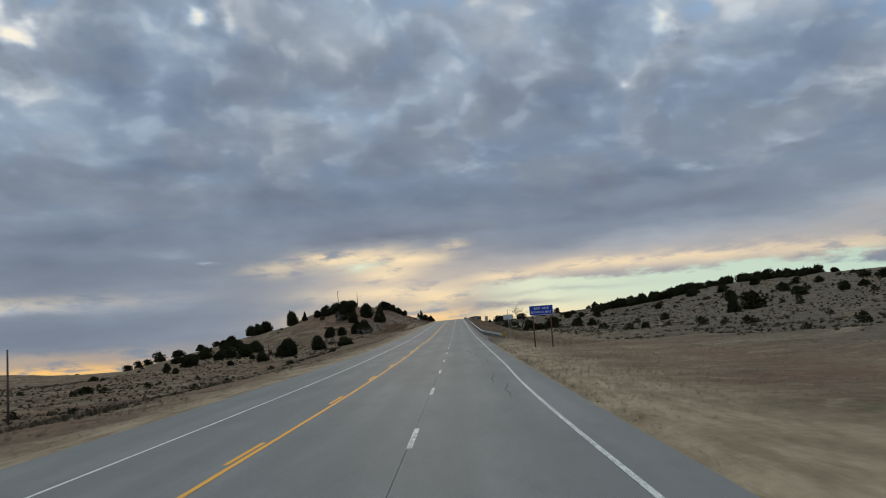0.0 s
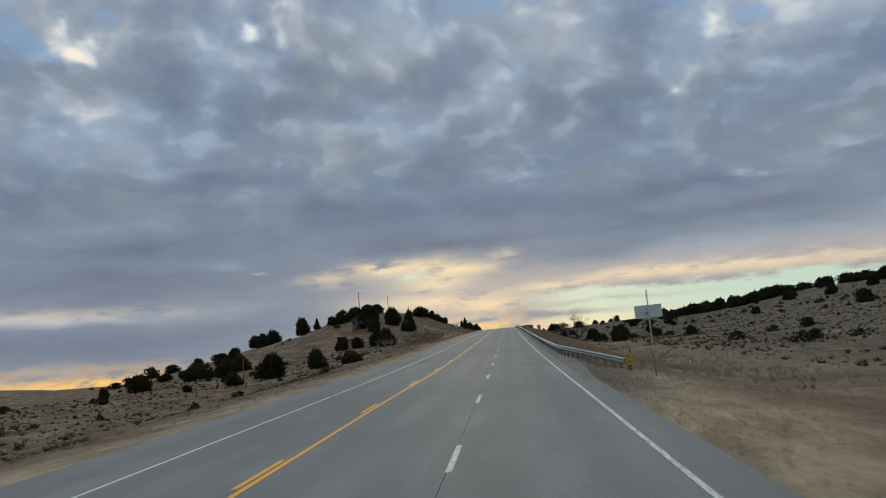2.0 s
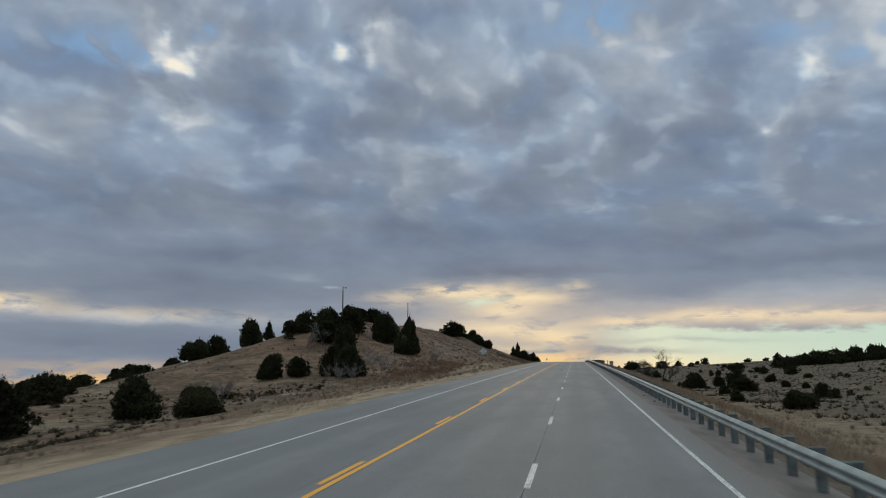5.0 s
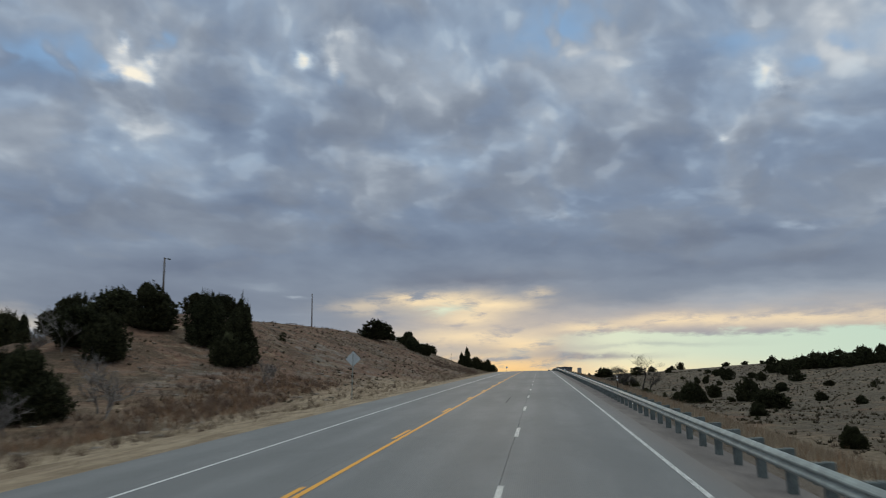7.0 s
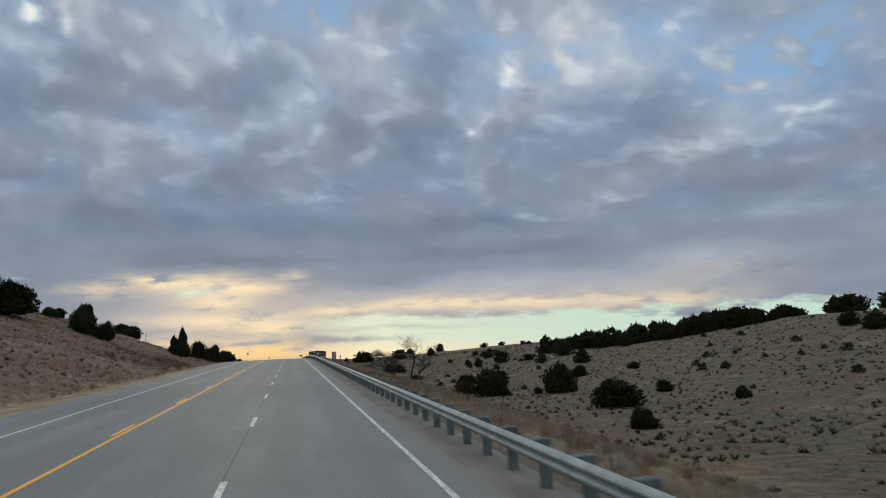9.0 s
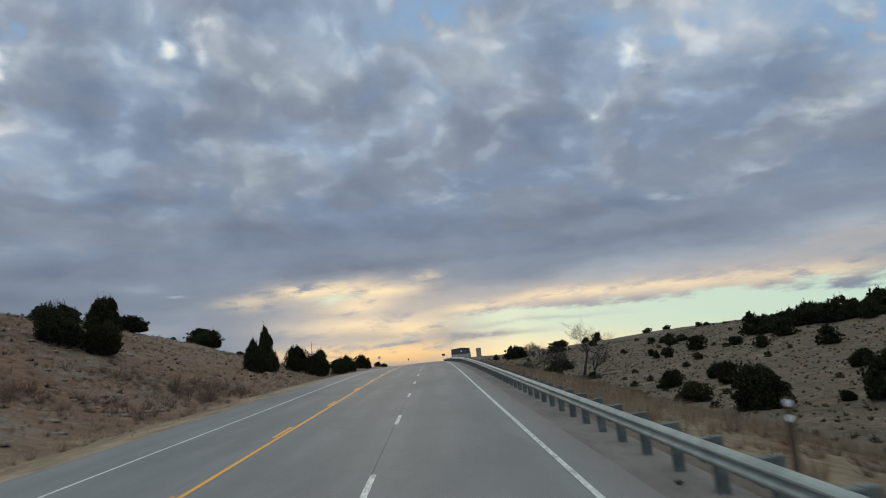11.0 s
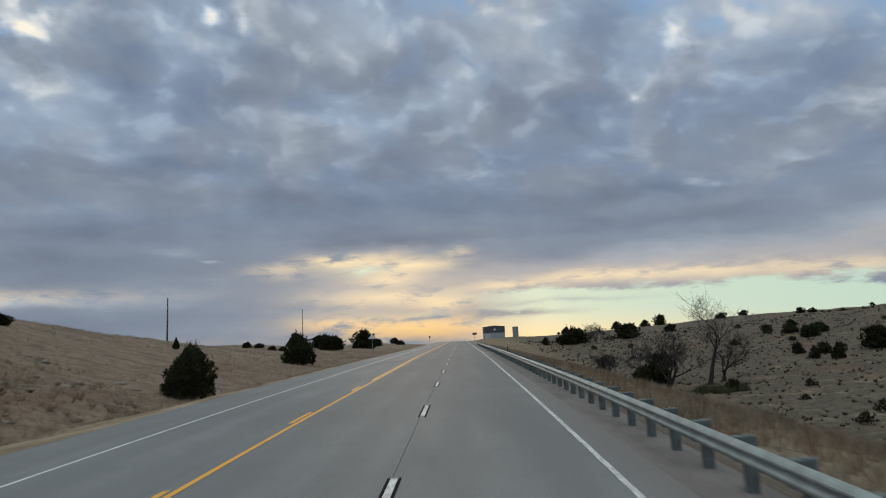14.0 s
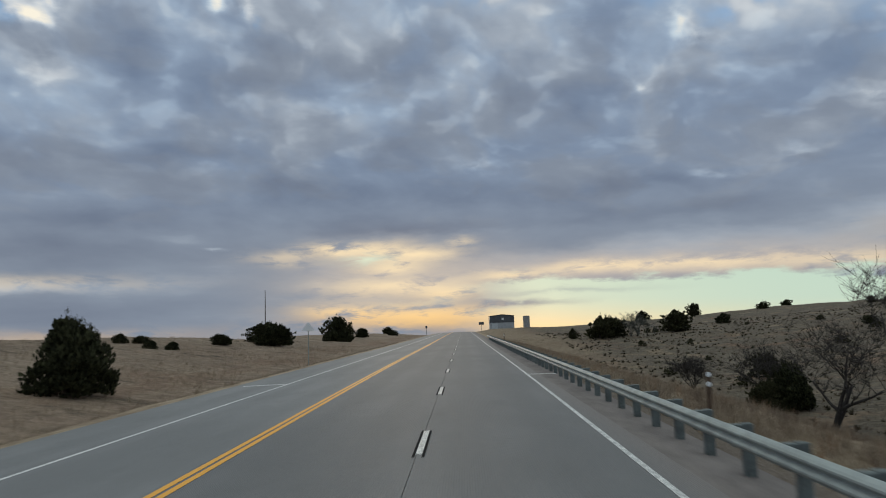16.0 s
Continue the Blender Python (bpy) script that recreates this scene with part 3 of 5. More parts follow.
LEFT_FLOOR = [(-300, -10), (0, -6.5), (120, -5.0), (212, -2.6), (300, -3.6), (420, -4.6), (800, -4.0), (1200, -4.0)]
LEFT_RIDGE = [(-300, -9), (0, -5.0), (120, -4.6), (205, -1.0), (240, 2.2), (268, 5.4), (280, 8.8), (292, 12.6), (316, 18.0), (345, 20.0), (388, 22.2), (440, 24.0), (490, 22.5), (554, 19.4), (620, 19.9), (660, 19.4), (800, 22.0), (900, 22.8), (1200, 16.0)]
KNOLL_BACK = [(-300, 0), (200, 0), (240, 3.4), (275, 7.4), (310, 8.8), (345, 8.8), (400, 4.0), (450, 0), (1200, 0)]
SPUR = [(-5000, 14), (0, 14), (60, 13.4), (75, 12.0), (96, 9.2), (126, 4.2), (144, 1.6), (180, -3.5), (300, -4), (6000, -4)]
RIGHT_FLOOR = [(-300, -9.5), (0, -2.9), (60, -1.6), (120, -1.1), (200, 1.2), (268, 2.6), (350, 3.6), (430, 5.0), (505, 5.2), (560, 8.2), (620, 11.8), (690, 17.0), (775, 19.5), (880, 23.2), (1000, 22.0), (1300, 14.0)]
RIGHT_RIDGE = [(-300, 3.0), (0, 8.0), (120, 10.4), (270, 15.2), (445, 23.2), (600, 24.8), (750, 28.0), (900, 30.0), (1200, 26.0)]


def ground(x, y):
    """Height of the bare land, without its small relief."""
    x, y = np.asarray(x, float), np.asarray(y, float)
    r = road_z(y)
    # left of the road
    foot = r - 0.55 - 0.75 * ease(430, 500, y)
    ridge, floor = along(y, LEFT_RIDGE), along(y, LEFT_FLOOR)
    a = np.clip((LEFT_EDGE - 3.5 - x) / 31.0, 0, 1)
    hill = foot + (ridge - foot) * (0.75 * a + 0.25 * ease(0, 1, a))
    knoll = ease(200, 240, y) * ease(385, 330, y)
    width = 66.0 + 70.0 * ease(400, 520, y) - 21.0 * knoll
    back = ease(0, 1, (-60.0 - 8.0 * ease(400, 520, y) + 12.0 * knoll - x) / width)
    floor = floor + along(y, KNOLL_BACK) * ease(-112, -72, x)
    hill = hill + (floor - hill) * back
    # a spur runs back from the knoll
    spine = 325.0 + 0.55 * (-75.0 - x)
    low = along(y, LEFT_FLOOR)
    spur = low + (along(-x, SPUR) - low) * np.exp(-((y - spine) / 38.0) ** 2)
    hill = np.where(x < -55, np.maximum(hill, spur), hill)
    left = r - 0.22 + (hill - r + 0.22) * ease(LEFT_EDGE - 0.3, LEFT_EDGE - 5.0, x)
    # right of the road
    vale, top = along(y, RIGHT_FLOOR), along(y, RIGHT_RIDGE)
    drop = np.maximum((r - vale) / 0.30, 10.0)
    lip = 0.20 - 0.06 * ease(85, 104, y)
    fall = np.clip((x - RIGHT_EDGE - 0.9) / drop, 0, 1)
    near = r - lip + (vale - r + lip) * (0.55 * fall + 0.45 * ease(0, 1, fall))
    b = np.clip((x - 48) / 122, 0, 1)
    right = near + (top - vale) * b ** 1.2
    z = np.where(x < -3.5, left, right)
    # a low swell far out in the pasture
    z = z + 10.0 * np.exp(-((x + 345.0) / 85.0) ** 2 - ((y - 490.0) / 130.0) ** 2)
    # the plain beyond
    far = np.maximum(ease(260, 900, np.abs(x)), np.maximum(ease(1100, 1700, y), ease(-150, -600, y)))
    return z + (-4.0 - z) * far


def relief(x, y):
    """Small relief of the land, none on the carriageway."""
    d = max(LEFT_EDGE - x, x - RIGHT_EDGE - 1.6, 0.0)
    k = min(d / 22.0, 1.0)
    f = min(d / 150.0, 1.0)
    n = noise.fractal(Vector((x * 0.055, y * 0.055, 1.7)), 0.9, 2.1, 5) * 0.40 * k
    n += noise.fractal(Vector((x * 0.011, y * 0.011, 5.1)), 0.9, 2.0, 3) * 0.9 * f
    n += noise.fractal(Vector((x * 0.20, y * 0.16, 8.3)), 0.8, 2.2, 3) * 0.22 * k
    # ledges on the hillside
    return n + 0.12 * min(d / 2.0, 1.0) * noise.noise(Vector((x * 0.5, y * 0.5, 3.0)))


def land(x, y):
    return float(ground(x, y)) + relief(x, y)


def steps(rows):
    out = []
    for a, b, n in rows:
        out += list(np.linspace(a, b, n, endpoint=False))
    return np.array(out + [rows[-1][1]])


gx = steps([(-4600, -1000, 10), (-1000, -300, 18), (-300, -110, 30), (-110, -45, 32), (-45, LEFT_EDGE - 0.6, 34), (LEFT_EDGE - 0.6, LEFT_EDGE + 0.5, 2), (LEFT_EDGE + 0.5, RIGHT_EDGE - 0.5, 3), (RIGHT_EDGE - 0.5, RIGHT_EDGE + 0.9, 3), (RIGHT_EDGE + 0.9, 45, 40), (45, 180, 68), (180, 400, 24), (400, 1000, 12), (1000, 4600, 10)])
gy = steps([(-2500, -200, 10), (-200, -20, 16), (-20, 720, 400), (720, 1000, 56), (1000, 1800, 24), (1800, 4700, 12)])
GX, GY = np.meshgrid(gx, gy)
GZ = ground(GX, GY)
inside = (GX > LEFT_EDGE) & (GX < RIGHT_EDGE + 0.2)
GZ = np.where(inside, road_z(GY) - 0.35, GZ)
verts = []
for row_x, row_y, row_z in zip(GX, GY, GZ):
    for x, y, z in zip(row_x, row_y, row_z):
        verts.append((x, y, z + relief(x, y)))
nx = len(gx)
faces = [(j * nx + i, j * nx + i + 1, (j + 1) * nx + i + 1, (j + 1) * nx + i) for j in range(len(gy) - 1) for i in range(nx - 1)]
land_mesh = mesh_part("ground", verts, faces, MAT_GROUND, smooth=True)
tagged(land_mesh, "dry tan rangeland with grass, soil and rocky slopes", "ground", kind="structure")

# ---- the road ----
JOINT, LANE = -1.22, 3.66
Y_END = 1180.0
ys = np.concatenate([np.arange(-60, 700, 4.0), np.arange(700, Y_END + 1, 10.0)])


def strip(name, x0, x1, lift, mat, parent, y0=None, y1=None, label="", thick=0.0, step_len=4.0, fall=0.0, drift=None, flare=None):
    """A band that lies along the road surface, with a skirt where it is thick."""
    yy = ys if y0 is None else np.linspace(y0, y1, max(2, int((y1 - y0) / step_len) + 1))
    verts, faces = [], []
    for y in yy:
        z = float(road_z(y))
        s = float(along(y, drift)) if drift else 0.0
        w1, drop = x1, fall
        if flare:
            g = float(ease(flare[0], flare[1], y))
            w1, drop = flare[2] + (x1 - flare[2]) * g, fall * g
        for x in (x0, w1):
            verts.append((x + s, y, z + float(crown(x + s)) + lift - (drop if x == w1 else 0.0)))
        if thick:
            verts += [(w1, y, z + float(crown(w1)) + lift - thick - drop), (x0, y, z + float(crown(x0)) + lift - thick)]
    n = 4 if thick else 2
    for k in range(len(yy) - 1):
        a, b = k * n, (k + 1) * n
        for i in range(n if thick else 1):
            j = (i + 1) % n
            faces.append((a + i, a + j, b + j, b + i))
    return mesh_part(name, verts, faces, mat, parent, label)


road = thing("road", pose(0, 0, 0), "grey tined concrete highway with three lanes climbing a hill", "road", kind="structure")
strip("road_bed", LEFT_EDGE + 0.05, 3.12, -0.05, MAT_JOINT, road, thick=0.2)
G = 0.005
LEFT_DRIFT = [(-60, 0.3), (18, 0.30), (45, 0.22), (75, 0.10), (93, 0.02), (110, 0.04), (200, -0.04), (270, -0.06), (366, -0.06), (400, 0.10), (445, -0.12), (495, -0.26), (530, -0.20), (800, -0.3), (1000, -0.3)]
RIGHT_DRIFT = [(-60, 0.0), (10, 0.0), (20, -0.08), (32, -0.06), (42, 0.08), (54, 0.15), (70, 0.15), (90, 0.16), (108, 0.10), (160, 0.0), (250, 0.0), (445, -0.04), (486, 0.10), (510, 0.16), (600, 0.12), (1000, 0.0)]
YELLOW_DRIFT = [(-60, 0.0), (12, 0.05), (30, 0.12), (45, 0.10), (75, 0.02), (93, -0.10), (108, 0.0), (170, -0.02), (260, 0.0), (385, 0.03), (455, 0.05), (495, -0.05), (515, -0.16), (600, -0.22), (1000, -0.22)]
strip("lane_slab", LEFT_EDGE, -8.75, 0, MAT_CONCRETE, road, thick=0.22)
strip("lane_slab", -8.75 + 0.006, JOINT - LANE - 0.30, 0, MAT_CONCRETE, road, thick=0.22)
strip("lane_slab", JOINT - LANE - 0.30 + 0.006, JOINT - G, 0, MAT_CONCRETE, road, thick=0.22)
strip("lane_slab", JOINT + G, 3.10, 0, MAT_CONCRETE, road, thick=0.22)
strip("shoulder_slab", 3.106, 3.52, -0.004, MAT_CONCRETE, road, y0=-60, y1=95, thick=0.22, label="grey concrete shoulder")
strip("shoulder_slab", 3.106, RIGHT_EDGE + 0.55, -0.006, MAT_SHOULDER, road, y0=95.006, y1=760, thick=0.34, fall=0.12, flare=(94, 116, 3.52), label="reddish gravelly shoulder under the guardrail")
strip("shoulder_slab", 3.106, RIGHT_EDGE, -0.004, MAT_CONCRETE, road, y0=760, y1=Y_END, thick=0.22)

PHASE, CYCLE = 17.12, 12.192
mark = 0.006
for k in range(-4, 60):
    yc = PHASE + CYCLE * k
    s = strip("lane_dash", JOINT - 0.02, JOINT + 0.10, mark, MAT_WORN, road, yc - 1.52, yc + 1.52, step_len=1.0)
    if k == -4:
        s["label"] = "white painted lane dash"
    if k >= 35:
        strip("dash_border", JOINT + 0.105, JOINT + 0.155, mark, MAT_BLACKPAINT, road, yc - 1.9, yc + 1.6, step_len=1.0)
        strip("dash_border", JOINT - 0.075, JOINT - 0.025, mark, MAT_BLACKPAINT, road, yc - 1.9, yc + 1.6, step_len=1.0)
Y_X = JOINT - LANE
strip("yellow_line", Y_X + 0.05, Y_X + 0.18, mark, MAT_YELLOW, road, -60, 1000, "solid yellow centre line", drift=YELLOW_DRIFT)
for k in range(-4, 38):
    yc = PHASE + CYCLE * k + 0.1
    strip("yellow_dash", Y_X - 0.15, Y_X - 0.02, mark, MAT_YELLOW, road, yc - 1.52, yc + 1.52, step_len=1.0, drift=YELLOW_DRIFT)
strip("yellow_line", Y_X - 0.15, Y_X - 0.02, mark, MAT_YELLOW, road, PHASE + CYCLE * 37.55, 1000, "second solid yellow line before the crest", drift=YELLOW_DRIFT)
strip("edge_line", -8.35, -8.25, mark, MAT_WHITE, road, -60, 1000, "white painted edge line", drift=LEFT_DRIFT)
strip("edge_line", 2.325, 2.435, mark, MAT_WORN, road, -60, 1000, "worn white painted edge line", drift=RIGHT_DRIFT)


# cracks in the driving lane
def crack(x, y0, y1, seed, wide=0.026, drift=0.25):
    rng = random.Random(seed)
    verts, faces = [], []
    n = int((y1 - y0) / 0.22) + 2
    cx = x
    for i in range(n):
        y = y0 + (y1 - y0) * i / (n - 1)
        cx += rng.uniform(-1, 1) * 0.045 + drift / n
        h = wide * rng.uniform(0.35, 1.0) * math.sin(math.pi * (0.06 + 0.88 * i / (n - 1)))
        z = float(road_z(y)) + 0.004
        verts += [(cx - h, y, z + float(crown(cx))), (cx + h, y, z + float(crown(cx)))]
    for i in range(n - 1):
        faces.append((2 * i, 2 * i + 1, 2 * i + 3, 2 * i + 2))
    mesh_part("crack", verts, faces, MAT_JOINT, road)


# ---- guardrail ----
RAIL_X, RAIL_Y0, RAIL_Y1 = 3.76, 102.6, 620.0


def rail_line(y):
    """Where the rail stands: it bends away from the road at its near end."""
    return RAIL_X + 2.04 * float(ease(127, 100, y)) ** 1.2


def rail_ground(x, y):
    return float(road_z(y)) - 0.07 - 0.16 * max(0.0, x - RAIL_X - 0.3)


guard = thing("guardrail", pose(0, 0, 0), "galvanised steel W-beam guardrail on grey posts beside the shoulder", "guardrail")
profile = [(0.0, 0.155), (-0.012, 0.150), (-0.055, 0.115), (-0.080, 0.085), (-0.080, 0.060), (-0.055, 0.035), (-0.012, 0.006), (-0.012, -0.006), (-0.055, -0.035), (-0.080, -0.060), (-0.080, -0.085), (-0.055, -0.115), (-0.012, -0.150), (0.0, -0.155)]
RAIL_H = 0.57
seg = 7.62
k = 0
y = RAIL_Y0
while y < RAIL_Y1:
    verts, faces = [], []
    yy = np.linspace(y, y + seg + 0.15, 7)
    off = 0.004 * (k % 2)
    for v in yy:
        x = rail_line(v)
        z = rail_ground(x, v) + RAIL_H
        for px, pz in profile:
            verts.append((x + px - off, v, z + pz))
        for px, pz in reversed(profile):
            verts.append((x + px - off + 0.004, v, z + pz * 0.985))
    n = 2 * len(profile)
    for a in range(len(yy) - 1):
        for i in range(n):
            j = (i + 1) % n
            faces.append((a * n + i, a * n + j, (a + 1) * n + j, (a + 1) * n + i))
    mesh_part("rail", verts, faces, MAT_STEEL, guard, smooth=False)
    y += seg
    k += 1
bm = bmesh.new()
box(bm, -0.085, 0.085, -0.085, 0.085, -0.5, RAIL_H + 0.17, 0.018)
post0 = part("post", bm, MAT_POST, guard)
bm = bmesh.new()
box(bm, -0.235, -0.088, -0.095, 0.095, RAIL_H - 0.18, RAIL_H + 0.16, 0.012)
block0 = part("blockout", bm, MAT_POST, guard)
y = 54 * 1.905 + 0.08
count = 0
while y < RAIL_Y1:
    x = rail_line(y) + 0.235
    lean = noise.noise(Vector((y, 3.3, 0))) * 2.0
    m = pose(x, y, rail_ground(x, y), 0, lean, 0)
    if count == 0:
        post0.matrix_basis = m
        block0.matrix_basis = m
    else:
        share("post", post0, m, guard)
        share("blockout", block0, m, guard)
    y += 1.905
    count += 1
# rounded end terminal
bm = bmesh.new()
pts = [(math.cos(a) * 0.17, math.sin(a) * 0.17) for a in np.linspace(-0.3 * math.pi, -1.5 * math.pi, 9)]
lo = [bm.verts.new((px, py, -0.16)) for px, py in pts]
hi = [bm.verts.new((px, py, 0.16)) for px, py in pts]
for i in range(len(pts) - 1):
    bm.faces.new((lo[i], lo[i + 1], hi[i + 1], hi[i]))
bmesh.ops.solidify(bm, geom=bm.faces[:], thickness=0.006)
end = part("end_terminal", bm, MAT_STEEL, guard)
end.matrix_basis = pose(rail_line(RAIL_Y0) + 0.08, RAIL_Y0, rail_ground(rail_line(RAIL_Y0), RAIL_Y0) + RAIL_H)

# ---- signs ----


def round_plate(bm, w, h, r, depth, corners=5):
    """An upright plate with rounded corners, its face towards -y."""
    pts = []
    for cx, cz, a0 in ((w / 2 - r, h / 2 - r, 0), (-w / 2 + r, h / 2 - r, 90), (-w / 2 + r, -h / 2 + r, 180), (w / 2 - r, -h / 2 + r, 270)):
        for i in range(corners):
            a = radians(a0 + 90 * i / (corners - 1))
            pts.append((cx + r * math.cos(a), cz + r * math.sin(a)))
    front = [bm.verts.new((x, 0, z)) for x, z in pts]
    back = [bm.verts.new((x, depth, z)) for x, z in pts]
    bm.faces.new(front)
    bm.faces.new(back[::-1])
    for i in range(len(pts)):
        j = (i + 1) % len(pts)
        bm.faces.new((front[i], back[i], back[j], front[j]))
    bmesh.ops.recalc_face_normals(bm, faces=bm.faces[:])


def lettering(text, size, mat, parent, m, name="lettering"):
    cu = bpy.data.curves.new(name, "FONT")
    cu.body, cu.size, cu.align_x, cu.align_y, cu.extrude, cu.space_character = text, size, "CENTER", "CENTER", 0.002, 1.12
    cu.offset = size * 0.012
    tmp = bpy.data.objects.new(name, cu)
    scene.collection.objects.link(tmp)
    me = bpy.data.meshes.new_from_object(tmp.evaluated_get(bpy.context.evaluated_depsgraph_get()))
    bpy.data.objects.remove(tmp)
    me.materials.clear()
    me.materials.append(mat)
    ob = new(name, me)
    ob.parent = parent
    ob.matrix_basis = m
    return ob


SX, SY = 7.83, 71.7
sz = land(SX, SY)
rest = thing("rest_area_sign", pose(SX - 0.05, SY, sz, 0, 0.5, 2), "blue rest area sign with white letters on two rusty posts", "road sign")
bm = bmesh.new()
round_plate(bm, 2.20, 0.88, 0.06, 0.012)
panel = part("panel", bm, MAT_SIGNWHITE, rest, "white-edged sign plate")
PZ = float(road_z(SY)) + 3.06 - sz
panel.matrix_basis = pose(-0.02, -0.05, PZ)
bm = bmesh.new()
round_plate(bm, 2.15, 0.83, 0.05, 0.004)
field = part("sign_face", bm, MAT_SIGNBLUE, panel, "blue reflective face")
field.matrix_basis = pose(0, -0.005, 0)
for word, wx, wz in (("REST", -0.36, 0.17), ("AREA", 0.38, 0.17), ("RIGHT", -0.56, -0.18), ("MILE", 0.64, -0.18)):
    lettering(word, 0.25, MAT_SIGNWHITE, panel, pose(wx, -0.009, wz, 90, 0, 0))
lettering("1/2", 0.22, MAT_SIGNWHITE, panel, pose(0.06, -0.009, -0.17, 90, 0, 0))
for px, dz in ((-0.82, 0.0), (0.82, -0.25)):
    bm = bmesh.new()
    tube(bm, [(0, 0, -0.6 + dz), (0, 0, 1.5), (0, 0, PZ + 0.36)], [0.062, 0.060, 0.058], 10)
    leg = part("post", bm, MAT_RUST, rest, smooth=True)
    leg.matrix_basis = pose(px, 0.03, 0)

WX, WY = 6.09, 98.7
white = thing("white_sign", pose(WX + 0.37, WY, land(WX + 0.37, WY), 0, -0.5, 3), "blank pale back of a road sign on a thin post", "road sign")
wz = float(road_z(WY)) + 2.95 - land(WX + 0.37, WY)
bm = bmesh.new()
round_plate(bm, 1.24, 0.58, 0.03, 0.012)
pl = part("panel", bm, MAT_SIGNGREY, white)
pl.matrix_basis = pose(0.0, 0.04, wz - 0.36, 0, -1, 0)
bm = bmesh.new()
tube(bm, [(0, 0, -0.5), (0, 0, 1.6), (0, 0, wz + 0.62)], [0.032, 0.032, 0.030], 8)
part("post", bm, MAT_STEEL, white, smooth=True)
bm = bmesh.new()
box(bm, -0.18, 0.02, -0.01, 0.03, wz - 0.44, wz - 0.40, 0.004)
part("bracket", bm, MAT_STEEL, white)

DX, DY = -14.6, 281.0
dia = thing("diamond_sign", pose(DX, DY, land(DX, DY), 0, 1, -4), "pale blank back of a diamond road sign on a post", "road sign")
dz = float(road_z(DY)) + 3.12 - land(DX, DY)
bm = bmesh.new()
round_plate(bm, 0.84, 0.84, 0.05, 0.010)
pl = part("panel", bm, MAT_SIGNGREY, dia)
pl.matrix_basis = pose(0, 0.04, dz - 0.54, 0, 45, 0)
bm = bmesh.new()
box(bm, -0.03, 0.03, -0.012, 0.012, -0.5, dz - 0.15, 0.004)
part("post", bm, MAT_STEEL, dia)

TX, TY = -14.7, 560.0
trig = thing("triangle_sign", pose(TX, TY, land(TX, TY)), "pale triangular sign back on a thin post in dry grass", "road sign")
tz = float(road_z(TY)) + 2.35 - land(TX, TY)
bm = bmesh.new()
near_face = [bm.verts.new(p) for p in ((-0.62, 0, tz), (0.62, 0, tz), (0, 0, tz + 0.82))]
far_face = [bm.verts.new(p) for p in ((-0.62, 0.02, tz), (0.62, 0.02, tz), (0, 0.02, tz + 0.82))]
bm.faces.new(near_face)
bm.faces.new(far_face[::-1])
for i in range(3):
    bm.faces.new((near_face[i], far_face[i], far_face[(i + 1) % 3], near_face[(i + 1) % 3]))
bmesh.ops.recalc_face_normals(bm, faces=bm.faces[:])
part("panel", bm, MAT_SIGNWHITE, trig)
bm = bmesh.new()
tube(bm, [(0, 0.05, -0.4), (0, 0.05, tz + 0.4)], [0.04, 0.04], 8)
part("post", bm, MAT_STEEL, trig)

# striped object marker at the rail's end
MX, MY = rail_line(RAIL_Y0) + 0.22, RAIL_Y0 - 0.35
marker = thing("object_marker", pose(MX, MY, land(MX, MY)), "black and yellow striped hazard marker at the rail end", "road marker")
mz = float(road_z(MY)) - land(MX, MY)
bm = bmesh.new()
box(bm, -0.03, 0.03, 0.0, 0.05, -0.4, mz + 1.02, 0.005)
part("post", bm, MAT_POST, marker)
bm = bmesh.new()
round_plate(bm, 0.30, 0.56, 0.02, 0.008)
pl = part("panel", bm, MAT_SIGNYELLOW, marker, "yellow plate with black slanting stripes")
pl.matrix_basis = pose(-0.12, -0.02, mz + 0.34, 0, -3, 0)
for i in range(4):
    bm = bmesh.new()
    zc = -0.33 + i * 0.17
    lo, hi = -0.275, 0.275
    q = [(-0.125, zc + 0.15), (-0.125, zc + 0.22), (0.125, zc + 0.02), (0.125, zc - 0.05)]
    vs = [bm.verts.new((x, 0, min(max(z, lo), hi))) for x, z in q]
    bm.faces.new(vs)
    s = part("stripe", bm, MAT_SIGNBLACK, pl)
    s.matrix_basis = pose(0, -0.004, 0)


def delineator(x, y, h=1.35):
    d = thing("delineator", pose(x, y, land(x, y), 0, noise.noise(Vector((y, 0, 0))) * 3, 0), "thin dark roadside post with two white reflectors", "delineator", "delineators behind the guardrail")
    top = float(road_z(y)) + h - land(x, y)
    bm = bmesh.new()
    box(bm, -0.045, 0.045, -0.02, 0.02, -0.4, top, 0.006)
    part("post", bm, MAT_DELIN, d)
    for zc in (top - 0.07, top - 0.25):
        bm = bmesh.new()
        bmesh.ops.create_cone(bm, cap_ends=True, segments=14, radius1=0.048, radius2=0.044, depth=0.02, matrix=pose(0, -0.031, zc, 90, 0, 0))
        part("reflector", bm, MAT_SIGNWHITE, d, "round white reflector")
    return d


for x, y in ((4.25, 271.4), (4.25, 354.5), (4.25, 430.8), (4.25, 503.7), (4.3, 577.0)):
    delineator(x, y, 1.30)


